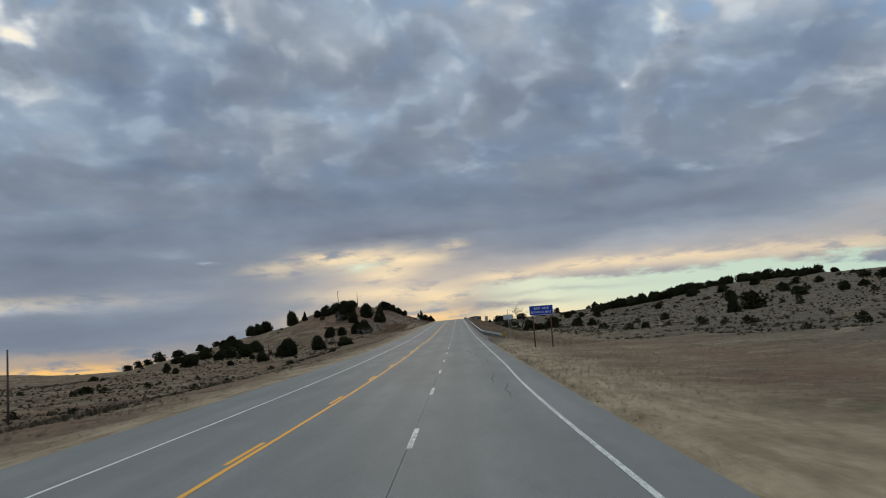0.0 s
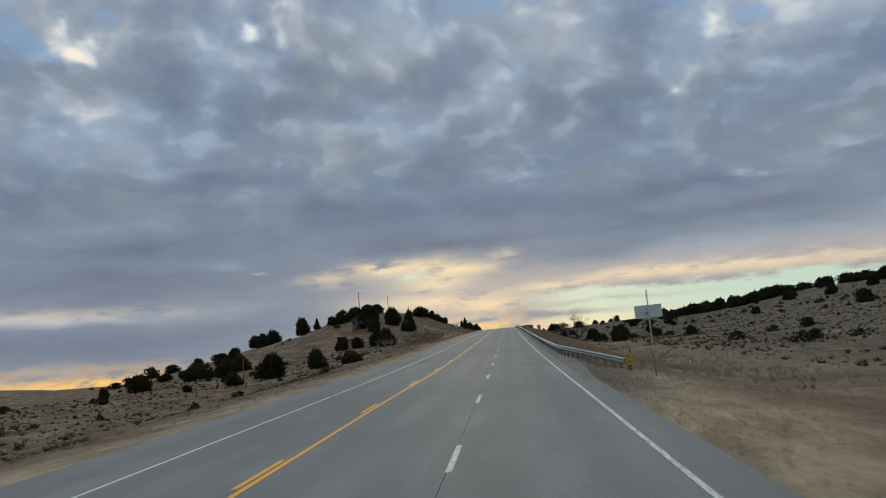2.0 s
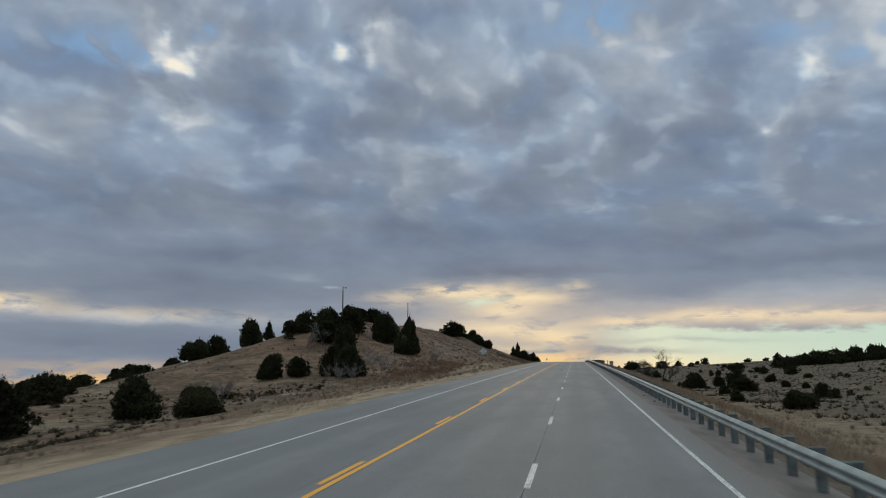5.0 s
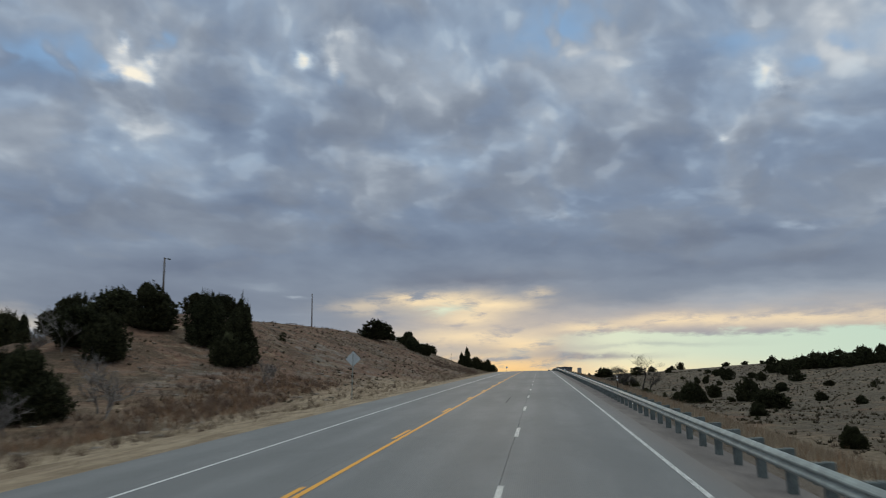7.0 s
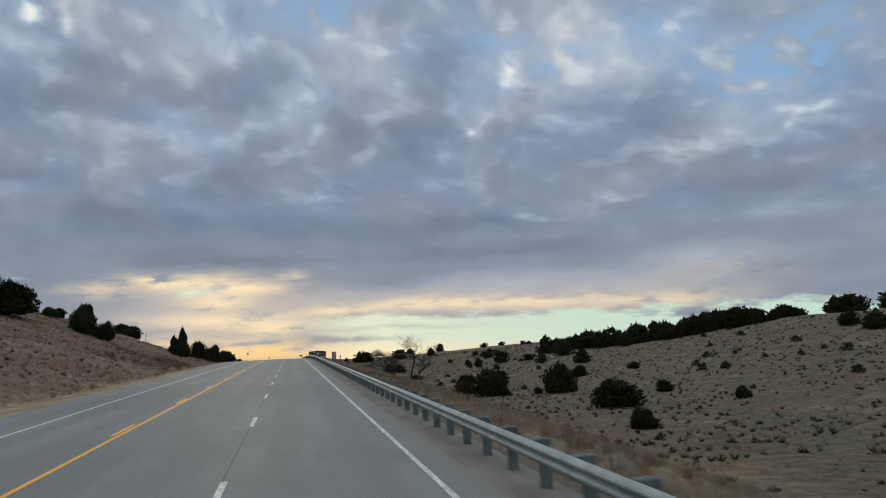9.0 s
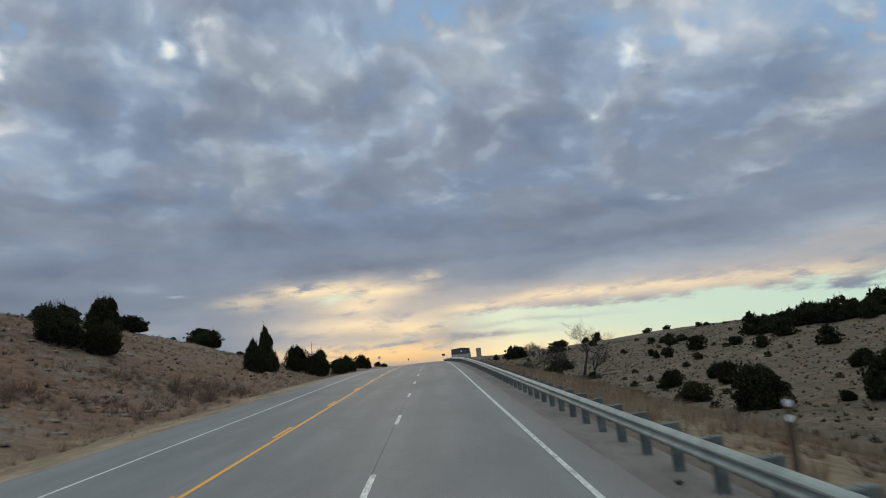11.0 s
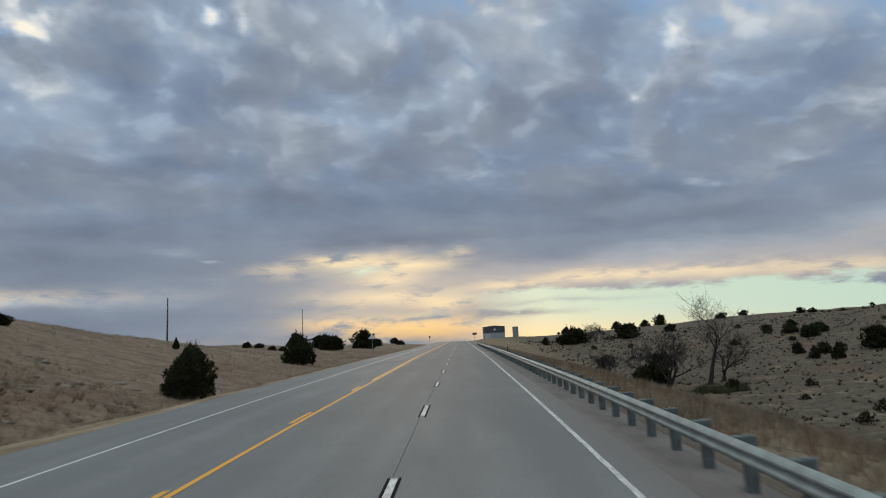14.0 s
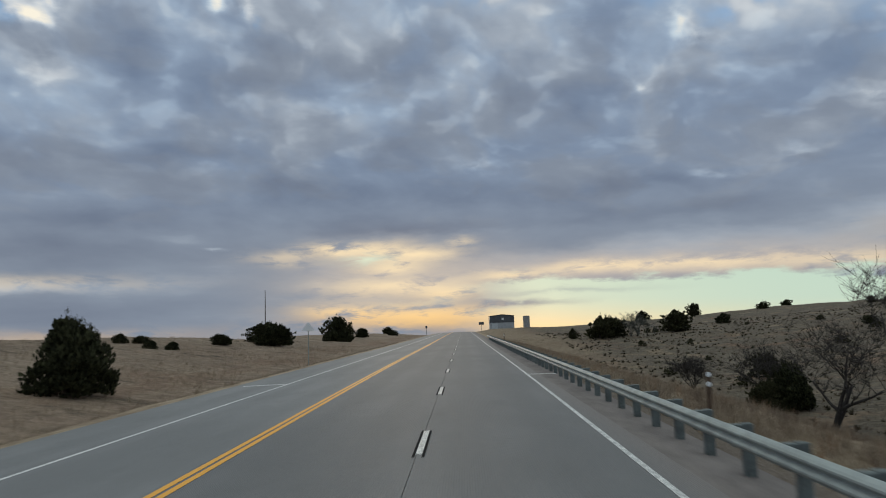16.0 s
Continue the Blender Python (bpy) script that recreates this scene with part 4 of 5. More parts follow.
def pole(x, y, top_z, label, lamp=False):
    z = land(x, y)
    p = thing("utility_pole", pose(x, y, z, 0, noise.noise(Vector((x, y, 0))) * 2, 0), label, "utility pole", "poles on the hill")
    h = top_z - z
    bm = bmesh.new()
    tube(bm, [(0, 0, -0.8), (0, 0, h * 0.5), (0, 0, h)], [0.15, 0.125, 0.095], 9)
    part("pole_shaft", bm, MAT_WOODPOLE, p, smooth=True)
    if lamp:
        bm = bmesh.new()
        tube(bm, [(0, 0, h - 0.25), (0.35, 0, h - 0.12), (0.62, 0, h - 0.2)], [0.035, 0.03, 0.03], 6)
        part("arm", bm, MAT_POST, p)
        bm = bmesh.new()
        box(bm, 0.45, 0.85, -0.11, 0.11, h - 0.34, h - 0.18, 0.03)
        part("lamp_head", bm, MAT_POST, p)
        for k in range(3):
            bm = bmesh.new()
            box(bm, -0.16, 0.16, -0.03, 0.03, h - 1.1 - k * 0.8, h - 1.04 - k * 0.8)
            part("rung", bm, MAT_POST, p)
    return p


pole(-49.0, 317.5, 26.0, "tall wooden pole with a small lamp arm", True)
pole(-50.1, 387.5, 30.2, "bare wooden pole on the crest of the hill")
pole(-47.7, 556.8, 27.2, "bare wooden pole on the grassy ridge")
pole(-53.2, 213.7, 4.6, "short weathered wooden post beside a juniper")
pole(-51.3, 86.6, 3.4, "weathered wooden pole standing in the pasture")
pole(-55.0, 700.0, 33.5, "far bare pole behind the junipers")



def far_sign(x, y, top_z, wide, high, label):
    z = land(x, y)
    t = thing("road_sign", pose(x, y, z), label, "road sign")
    bm = bmesh.new()
    tube(bm, [(0, 0.06, -0.4), (0, 0.06, top_z - z)], [0.06, 0.06], 7)
    part("post", bm, MAT_POST, t)
    bm = bmesh.new()
    round_plate(bm, wide, high, 0.06, 0.02)
    p = part("panel", bm, MAT_METALWALL, t)
    p.matrix_basis = pose(0, 0, top_z - z - high / 2)


far_sign(5.6, 742.0, 23.7, 1.7, 0.9, "small dark far road sign at the crest of the hill")
far_sign(-12.2, 735.0, 22.9, 0.6, 0.8, "narrow far road sign beside the crest of the road")

# ---- far building and tank ----
BX, BY = 20.6, 905.0
bz = 24.0
barn = thing("metal_building", pose(BX, BY, bz), "dark sheet-metal gable building with a pale lower wall", "building")


def gable(name, w, d, h0, h1, z0, mat, parent, y0=0.0, label=""):
    bm = bmesh.new()
    f = [bm.verts.new(p) for p in ((-w / 2, y0, z0), (w / 2, y0, z0), (w / 2, y0, h0), (0, y0, h1), (-w / 2, y0, h0))]
    bm.faces.new(f)
    ext = bmesh.ops.extrude_face_region(bm, geom=bm.faces[:])
    bmesh.ops.translate(bm, vec=(0, d, 0), verts=[v for v in ext["geom"] if isinstance(v, bmesh.types.BMVert)])
    bmesh.ops.recalc_face_normals(bm, faces=bm.faces[:])
    return part(name, bm, mat, parent, label)


gable("wall", 13.2, 16.0, 6.4, 7.1, 2.9, MAT_METALWALL, barn, label="dark upper cladding")
bm = bmesh.new()
box(bm, -6.55, 6.55, 0.06, 15.9, -1.5, 2.9)
part("lower_wall", bm, MAT_PALEWALL, barn, "pale lower cladding")
bm = bmesh.new()
for s in (-1, 1):
    a = [bm.verts.new(p) for p in ((0, -0.3, 7.32), (s * 6.9, -0.3, 6.6), (s * 6.9, 16.3, 6.6), (0, 16.3, 7.32))]
    bm.faces.new(a)
bmesh.ops.solidify(bm, geom=bm.faces[:], thickness=0.12)
part("roof", bm, MAT_METALWALL, barn, "shallow dark metal roof")
bm = bmesh.new()
box(bm, -0.2, 0.9, -0.08, -0.01, 4.3, 5.4)
part("sign_plate", bm, MAT_SIGNWHITE, barn, "small white square on the gable")
bm = bmesh.new()
box(bm, -5.6, -2.4, -0.05, 0.05, -1.4, 2.4, 0.02)
part("door", bm, MAT_SIGNGREY, barn, "pale roller door")
silo = thing("silo", pose(33.0, 896.0, 24.0), "short grey cylindrical tank beside the building", "silo")
bm = bmesh.new()
bmesh.ops.create_cone(bm, cap_ends=True, segments=24, radius1=1.75, radius2=1.75, depth=6.6, matrix=pose(0, 0, 2.3))
part("tank", bm, MAT_CONC2, silo, smooth=False)
bm = bmesh.new()
bmesh.ops.create_cone(bm, cap_ends=True, segments=24, radius1=1.85, radius2=1.5, depth=0.25, matrix=pose(0, 0, 5.7))
part("lid", bm, MAT_METALWALL, silo)

# ---- vegetation ----


def crown_mesh(seed, clumps, per, spire, spread, leaf=1.0):
    """Juniper foliage in a unit box: many short upright sprays of small leaves over a lumpy outline."""
    rng = random.Random(seed)
    lobes = []
    for i in range(9):
        a = rng.uniform(0, math.tau)
        r = rng.uniform(0.1, 0.62) * spread
        lobes.append((math.cos(a) * r * 0.5, math.sin(a) * r * 0.5, rng.uniform(0.22, 0.62), rng.uniform(0.20, 0.34)))
    lobes.append((0, 0, 0.40, 0.38))
    for a in (0.3, 1.5, 2.8, 4.1, 5.3):
        a += rng.uniform(-0.3, 0.3)
        lobes.append((math.cos(a) * 0.27 * spread, math.sin(a) * 0.27 * spread, rng.uniform(0.12, 0.22), rng.uniform(0.15, 0.21)))
    if spire > 10:
        lobes = [(math.cos(a) * 0.26, math.sin(a) * 0.26, rng.uniform(0.16, 0.40), rng.uniform(0.17, 0.24)) for a in (0, 0.9, 1.7, 2.5, 3.4, 4.3, 5.1, 5.8)]
        lobes += [(math.cos(a) * 0.16, math.sin(a) * 0.16, rng.uniform(0.45, 0.66), rng.uniform(0.12, 0.17)) for a in (0.4, 1.6, 2.9, 4.0, 5.3)]
        lobes += [(rng.uniform(-0.05, 0.05), rng.uniform(-0.05, 0.05), 0.42 + 0.06 * i, 0.22 * (1 - i / 10.5)) for i in range(9)]
    for i in range(spire if spire <= 10 else 4):
        lobes.append((rng.uniform(-0.2, 0.2), rng.uniform(-0.2, 0.2), rng.uniform(0.60, 0.78), rng.uniform(0.07, 0.13)))
    verts, faces = [], []
    for c in range(clumps):
        lx, ly, lz, lr = lobes[rng.randrange(len(lobes))]
        u = rng.uniform(-1, 1)
        a = rng.uniform(0, math.tau)
        s = math.sqrt(1 - u * u)
        depth = rng.uniform(0.60, 1.08)
        stretch = 1.35 if lz > 0.65 else 1.0
        px, py, pz = lx + math.cos(a) * s * lr * depth, ly + math.sin(a) * s * lr * depth, lz + u * lr * depth * stretch
        if pz < 0.03:
            pz = rng.uniform(0.03, 0.12)
        out = Vector((math.cos(a) * s * 0.6, math.sin(a) * s * 0.6, 1.0 + 0.4 * u))
        out.normalize()
        for k in range(per):
            d = (out + Vector((rng.uniform(-1, 1), rng.uniform(-1, 1), rng.uniform(-0.6, 1.0))) * 0.55).normalized()
            side = d.cross(Vector((rng.uniform(-1, 1), rng.uniform(-1, 1), rng.uniform(-1, 1)))).normalized()
            ln, wd = rng.uniform(0.045, 0.09) * leaf, rng.uniform(0.010, 0.022) * leaf
            o = Vector((px, py, pz)) + Vector((rng.uniform(-1, 1), rng.uniform(-1, 1), rng.uniform(-1, 1))) * 0.035
            i = len(verts)
            verts += [o, o + d * ln * 0.55 + side * wd * 1.15, o + d * ln, o + d * ln * 0.5 - side * wd * 1.15]
            faces.append((i, i + 1, i + 2, i + 3))
    # upright leader shoots over the crown
    for c in range(clumps // 13):
        lx, ly, lz, lr = lobes[rng.randrange(len(lobes))]
        a, q = rng.uniform(0, math.tau), rng.uniform(0, 0.95)
        px, py, pz = lx + math.cos(a) * lr * q, ly + math.sin(a) * lr * q, lz + lr * math.sqrt(1 - q * q) * 0.9
        tall = rng.uniform(0.05, 0.24)
        for k in range(per + 4):
            u = rng.uniform(0, 1)
            rr = 0.034 * (1 - u)
            o = Vector((px + rng.uniform(-rr, rr), py + rng.uniform(-rr, rr), pz + tall * u))
            d = Vector((rng.uniform(-0.5, 0.5), rng.uniform(-0.5, 0.5), 1)).normalized()
            side = d.cross(Vector((rng.uniform(-1, 1), rng.uniform(-1, 1), 0.1))).normalized()
            ln, wd = rng.uniform(0.04, 0.07) * leaf, rng.uniform(0.008, 0.020) * (1.2 - u) * leaf
            i = len(verts)
            verts += [o, o + d * ln * 0.55 + side * wd * 1.15, o + d * ln, o + d * ln * 0.5 - side * wd * 1.15]
            faces.append((i, i + 1, i + 2, i + 3))
    p = np.array([tuple(v) for v in verts])
    lo, hi = np.percentile(p, 1, axis=0), np.percentile(p, 99.3, axis=0)
    p[:, 0] = (p[:, 0] - (lo[0] + hi[0]) / 2) / (hi[0] - lo[0])
    p[:, 1] = (p[:, 1] - (lo[1] + hi[1]) / 2) / (hi[1] - lo[1])
    p[:, 2] = p[:, 2] / hi[2]
    up = np.clip((p[:, 2] - 0.38) / 0.62, 0, 1.2)
    narrow = 1.0 - rng.uniform(0.08, 0.30) * up ** 1.4
    p[:, 0] = p[:, 0] * narrow + rng.uniform(-0.10, 0.10) * up
    p[:, 1] = p[:, 1] * narrow + rng.uniform(-0.10, 0.10) * up
    return p.tolist(), faces


def core_mesh(bm, seed):
    """Dark inner mass of twigs that closes the crown, rough and well inside the leaves."""
    rng = random.Random(seed)
    for i in range(7):
        a = rng.uniform(0, math.tau)
        m = pose(math.cos(a) * 0.16, math.sin(a) * 0.16, rng.uniform(0.16, 0.44)) @ Matrix.Scale(rng.uniform(0.13, 0.17), 4)
        made = bmesh.ops.create_icosphere(bm, subdivisions=2, radius=1.0, matrix=m)
        for v in made["verts"]:
            v.co += Vector((rng.uniform(-1, 1), rng.uniform(-1, 1), rng.uniform(-1, 1))) * 0.03


def juniper_variant(seed, clumps, per, spire, spread, leaf):
    t = thing("juniper_tree", pose(0, -400, -60), "dark green juniper with a dense rounded crown on dry ground", "tree", "junipers on the rangeland")
    bm = bmesh.new()
    rng = random.Random(seed + 50)
    for i in range(4):
        a = rng.uniform(0, math.tau)
        tube(bm, [(math.cos(a) * 0.03, math.sin(a) * 0.03, -0.12), (math.cos(a) * 0.06, math.sin(a) * 0.06, 0.12), (math.cos(a) * 0.13, math.sin(a) * 0.13, 0.34), (math.cos(a) * 0.2, math.sin(a) * 0.2, 0.55)], [0.034, 0.026, 0.018, 0.008], 6)
    part("trunk", bm, MAT_BARK, t, "grey-brown shaggy trunk")
    verts, faces = crown_mesh(seed, clumps, per, spire, spread, leaf)
    cr = mesh_part("crown", verts, faces, MAT_JUNIPER, t, "dense dark green foliage")
    bm = bmesh.new()
    core_mesh(bm, seed + 9)
    part("inner_crown", bm, MAT_JUNIPER, t)
    return t


close_kinds = [juniper_variant(11, 2600, 14, 7, 1.0, 0.62), juniper_variant(12, 2600, 14, 10, 0.8, 0.62), juniper_variant(13, 2600, 14, 5, 1.1, 0.62)]
close_spire = juniper_variant(14, 2600, 14, 14, 0.55, 0.60)
near_kinds = [juniper_variant(15, 1100, 11, 6, 1.0, 0.95), juniper_variant(16, 1100, 11, 10, 0.8, 0.95), juniper_variant(17, 1100, 11, 4, 1.1, 0.95), juniper_variant(18, 1100, 11, 8, 1.2, 0.95)]
spire_kind = juniper_variant(19, 1100, 11, 14, 0.55, 0.90)
far_kinds = [juniper_variant(21, 330, 6, 3, 1.1, 1.5), juniper_variant(22, 330, 6, 6, 0.9, 1.5), juniper_variant(23, 330, 6, 1, 1.2, 1.5)]
trees_rng = random.Random(4)


def juniper(x, y, h, wide, kinds, label="", sink=0.12):
    src = kinds[trees_rng.randrange(len(kinds))]
    m = pose(x, y, land(x, y) - sink * h * 0.4, 0, 0, trees_rng.uniform(0, 360))
    t = copy_thing(src, m)
    t.scale = (wide * 0.90, wide * 0.90, h * 0.97)
    if label:
        t["label"] = label
    return t


HILL_A = [(-75.4, 153.8, 1.7, 2.9), (-73.5, 197.4, 1.7, 1.7), (-62.2, 207.6, 1.4, 1.8), (-100.1, 208.5, 1.4, 2.6), (-54.5, 212.0, 2.8, 3.4), (-81, 211.3, 2.5, 1.9), (-49.5, 219.1, 5.2, 6.1), (-77.7, 219.8, 3.9, 5.2), (-59.9, 221.1, 1.4, 1.6), (-33.3, 225.2, 2.9, 4.3), (-42, 229.5, 4.6, 4.3), (-66.5, 237.7, 3.3, 4.0), (-71.7, 240, 3.6, 3.8), (-76, 241.4, 2.6, 3.2), (-65.7, 247.4, 4.1, 4.7)]
HILL_B = [(-97, 318, 3.1, 5.1), (-101, 304, 5.0, 6.0), (-107.1, 309.5, 2.7, 3.6), (-104.6, 319.7, 1.2, 2.3)]
KNOLL = [(-67.5, 313.8, 6.4, 5.1), (-61.5, 308, 4.0, 2.2), (-45.5, 270.5, 4.0, 3.8), (-41.3, 271.2, 3.1, 3.4), (-88, 327, 4.6, 5.4), (-82, 328, 5.4, 4.8), (-85, 325, 5.0, 5.4), (-90.6, 310.6, 3.2, 5.2), (-76.1, 245.2, 3.0, 4.4), (-69.0, 249.5, 3.2, 4.2), (-74.1, 261.7, 3.0, 4.6), (-116.9, 316.4, 3.0, 5.0), (-95.5, 311.5, 2.7, 4.4), (-103, 345, 4.2, 5.0), (-51.7, 302.8, 4.4, 4.7), (-55.5, 304.5, 3.0, 3.2), (-47.7, 304.8, 4.2, 5.6), (-44, 292, 4.2, 5.0), (-42.8, 303.5, 5.5, 5.0), (-48, 326, 3.2, 4.6), (-44.5, 327, 3.4, 4.2), (-35.8, 302.5, 6.0, 4.9), (-30.2, 296.2, 7.0, 4.4), (-32.6, 269.1, 5.0, 4.4), (-36, 271.5, 4.6, 3.8), (-39.5, 289, 4.6, 3.8)]
BANK_A = [(-106.2, 336.4, 2.5, 4.2), (-115, 340, 3.0, 4.0), (-125.7, 342.7, 3.5, 5.8), (-37.9, 397.9, 4.7, 7.5), (-40.7, 426.9, 1.9, 3.4), (-36.5, 431.6, 4.2, 3.9), (-41.1, 433.5, 1.9, 2.6), (-20.5, 435.8, 3.3, 2.9), (-20.8, 443.8, 6.1, 2.6), (-22.8, 444.2, 3.8, 2), (-16.6, 456.2, 3.9, 3.4), (-19.4, 457.6, 4.0, 3.6), (-41.8, 454.2, 2.6, 4.4), (-35.4, 468.4, 3.1, 4.1), (-41.7, 470.6, 0.8, 1.1), (-15.8, 477, 3.3, 2.9), (-39.4, 477.7, 3.3, 4.6), (-36.4, 492.9, 1, 1.7), (-30, 513.2, 1.3, 0.7), (-20, 527.3, 4.1, 4.4), (-34.2, 571.3, 1.2, 1.6), (-33.1, 574.8, 1.1, 1.5), (-40.6, 578.4, 1.2, 1.9), (-38.7, 579.5, 1, 2), (-31.4, 411, 3.8, 4.2), (-28.8, 413, 3.0, 3.4)]
BANK_B = [(-32.1, 589.5, 1.5, 2.7), (-29.2, 605.6, 3.4, 5.6), (-32.6, 613.9, 3.8, 6.2), (-29.6, 669.1, 6.4, 7.5), (-33.8, 740.8, 3.3, 4.4), (-29.3, 803.7, 2.4, 4.1), (-36, 852.4, 3.5, 5.3)]
FLATS = [(-137.3, 350.3, 5.2, 5.7), (-147.8, 352.2, 3.9, 4.2), (-143.6, 352.3, 3.1, 4.7), (-153.1, 352.3, 3.1, 4.7), (-384.6, 652.7, 4.4, 7.1), (-541.5, 851, 6.5, 7.4), (-472.8, 901.2, 4.7, 7.5), (-452.8, 901.5, 5.3, 7.5)]
SLOPE = [(41.6, 172.3, 1.6, 2), (69.2, 193.6, 4.4, 3.5), (77.4, 201.7, 5.1, 7.5), (109.4, 218.2, 3, 3.5), (116, 219.7, 2.1, 3.6), (59.1, 221.5, 2.1, 3), (99.4, 222.2, 2.8, 3.9), (107, 243.4, 2.8, 4), (44.2, 254.3, 2.8, 3.7), (143.6, 258.8, 3.4, 4.9), (29.6, 271.5, 2.6, 4.4), (121.6, 285.5, 2.7, 4.2), (152.8, 288.4, 3.2, 5.1), (25.7, 293.6, 2, 2.1), (106.3, 299.5, 4.5, 3.9), (127.4, 301.5, 3.5, 5.4), (143.8, 305, 2.9, 4.5), (109.4, 308.8, 4.9, 5.1), (49, 321.3, 2.3, 2.6), (145.1, 329.6, 3.4, 3.9)]
VALE_A = [(50.7, 334.3, 3.4, 3.4), (170.1, 345.1, 2.2, 3.8), (170, 360.1, 2.8, 4.7), (36, 361, 2.2, 2.8), (166.3, 369.5, 3.3, 4.3), (97, 373, 3.1, 3.6), (60.5, 381.3, 1.8, 2.1), (47.3, 392.8, 4.3, 7), (170, 393.5, 2.6, 4.4), (156.5, 404.1, 4.1, 5.6), (41.5, 444, 6.4, 7.2), (61.8, 406.6, 2.1, 2.8), (141.1, 409.3, 4.8, 5.4), (170.1, 420.1, 6.2, 7.5), (53.5, 434.5, 6.0, 6.8), (51.9, 436.4, 3.3, 2.7), (50.4, 440, 1.4, 1.9), (134.5, 441.5, 4.5, 5.8), (170, 447.4, 4.7, 7.5), (143.2, 461.4, 3.9, 5.9), (85.7, 469.5, 1.8, 3.2), (41.9, 472.1, 3.7, 6.1), (74.5, 479, 3.2, 4.3), (58.7, 499.7, 4.6, 4.6)]
VALE_B = [(61.4, 512.9, 3.3, 4.6), (51.2, 514.8, 3.9, 5.2)]
RISE_A = [(56.0, 524.0, 2.8, 3.4), (95.4, 528.9, 5, 6.8), (88.7, 551.3, 4, 5.2), (43.5, 559.2, 2.2, 2.3), (73.9, 560, 2.2, 2.7), (129.5, 568.1, 6.5, 7.5), (104.7, 573.8, 5.9, 7.5), (92, 578.3, 2.8, 4.7), (37.3, 579.8, 5.3, 3.6), (73.4, 585, 3.6, 3), (71, 589.6, 2.8, 2.5), (84.6, 590.9, 4.9, 6.9), (113.4, 595.1, 5, 6.3), (75.5, 595.5, 2.8, 3.2), (72.8, 601.5, 2.8, 2.7), (44.3, 604.2, 3.8, 5.7), (89.5, 632.4, 3.4, 5.4), (96.7, 642.2, 3, 4.8), (92.6, 651.6, 2.8, 4.7), (91.4, 665.1, 2.1, 3.5), (99.4, 666, 2.4, 4.1), (35.4, 689.5, 6.2, 8.5), (39.5, 693.0, 5.4, 7.0), (57.6, 700.4, 5.6, 9.0), (28.5, 694.0, 3.0, 3.2), (80.8, 731.4, 3.5, 4.9)]
RISE_B = [(152.1, 767, 2.3, 4), (150.8, 775.6, 2.9, 4.2), (111.4, 865.2, 6.5, 7.5), (149.4, 876.2, 4.1, 6.6), (92.1, 887.1, 5.2, 7.5), (108.7, 889.3, 4.5, 7.2), (169.2, 895.5, 3.6, 5.9)]
GROVES = ((HILL_A, near_kinds), (HILL_B, near_kinds), (KNOLL, near_kinds), (BANK_A, near_kinds), (BANK_B, near_kinds), (FLATS, far_kinds), (SLOPE, far_kinds), (VALE_A, near_kinds), (VALE_B, near_kinds), (RISE_A, far_kinds), (RISE_B, far_kinds))

for rows, kinds in GROVES:
    for x, y, h, wide in rows:
        tall = h > 1.5 * wide
        close = math.hypot(x, max(y - 489.0, 0.0)) < 37.0
        mine = [close_spire if close else spire_kind] if tall else close_kinds if close else kinds
        juniper(x, y, h, wide, mine, "tall pointed dark juniper on the bank" if tall else "")
# a belt of junipers on the far slope
belt = random.Random(8)
for i in range(66):
    u = (i + belt.uniform(-0.4, 0.4)) / 65
    side = belt.uniform(-1, 1)
    x = 111 + 74 * u + 7 * side
    y = 607 - 70 * u + 7 * side
    h = belt.uniform(5.0, 8.4) * (1.0 if u < 0.8 else 0.85)
    juniper(x, y, h, h * belt.uniform(0.95, 1.35), far_kinds, "dark juniper in a dense belt on the slope")
for i in range(26):
    u = i / 25
    x, y = 176 + 22 * u + belt.uniform(-5, 5), 505 - 75 * u + belt.uniform(-6, 6)
    h = belt.uniform(4.2, 6.6)
    juniper(x, y, h, h * belt.uniform(1.0, 1.4), far_kinds, "dark juniper in a dense belt on the slope")
# scattered small bushes, joined
strew = random.Random(15)
clump_v, clump_f = crown_mesh(61, 130, 5, 3, 1.2, 1.9)
clump_v = np.array(clump_v)
bush_v, bush_f, n = [], [], 0
while n < 330:
    if n < 200:
        x, y = strew.uniform(32, 165), strew.uniform(90, 760)
    else:
        x, y = strew.uniform(-150, -32), strew.uniform(60, 330)
    if noise.noise(Vector((x * 0.03, y * 0.03, 4.0))) < strew.uniform(-0.5, 0.35):
        continue
    h = strew.uniform(0.5, 1.7) if n < 200 else strew.uniform(0.45, 1.3)
    wide, turn = h * strew.uniform(1.0, 1.7), strew.uniform(0, math.tau)
    c, d = math.cos(turn) * wide, math.sin(turn) * wide
    bush_f += [tuple(k + len(clump_v) * n for k in f) for f in clump_f]
    bush_v.append(np.stack([clump_v[:, 0] * c - clump_v[:, 1] * d + x, clump_v[:, 0] * d + clump_v[:, 1] * c + y, clump_v[:, 2] * h + land(x, y) - 0.06], 1))
    n += 1
bushes = mesh_part("juniper_bushes", np.concatenate(bush_v).tolist(), bush_f, MAT_JUNIPER)
tagged(bushes, "small low dark juniper bushes dotted over the slopes", "bushes", kind="stuff")
for x, y, h, wide in ((36.5, 577.0, 5.4, 4.6), (33.8, 577.0, 3.6, 4.6)):
    juniper(x, y, h, wide, near_kinds, "dark juniper below leafless trees in the draw")
for kind in close_kinds + near_kinds + [close_spire, spire_kind] + far_kinds:
    for o in (*kind.children_recursive, kind):
        bpy.data.objects.remove(o)


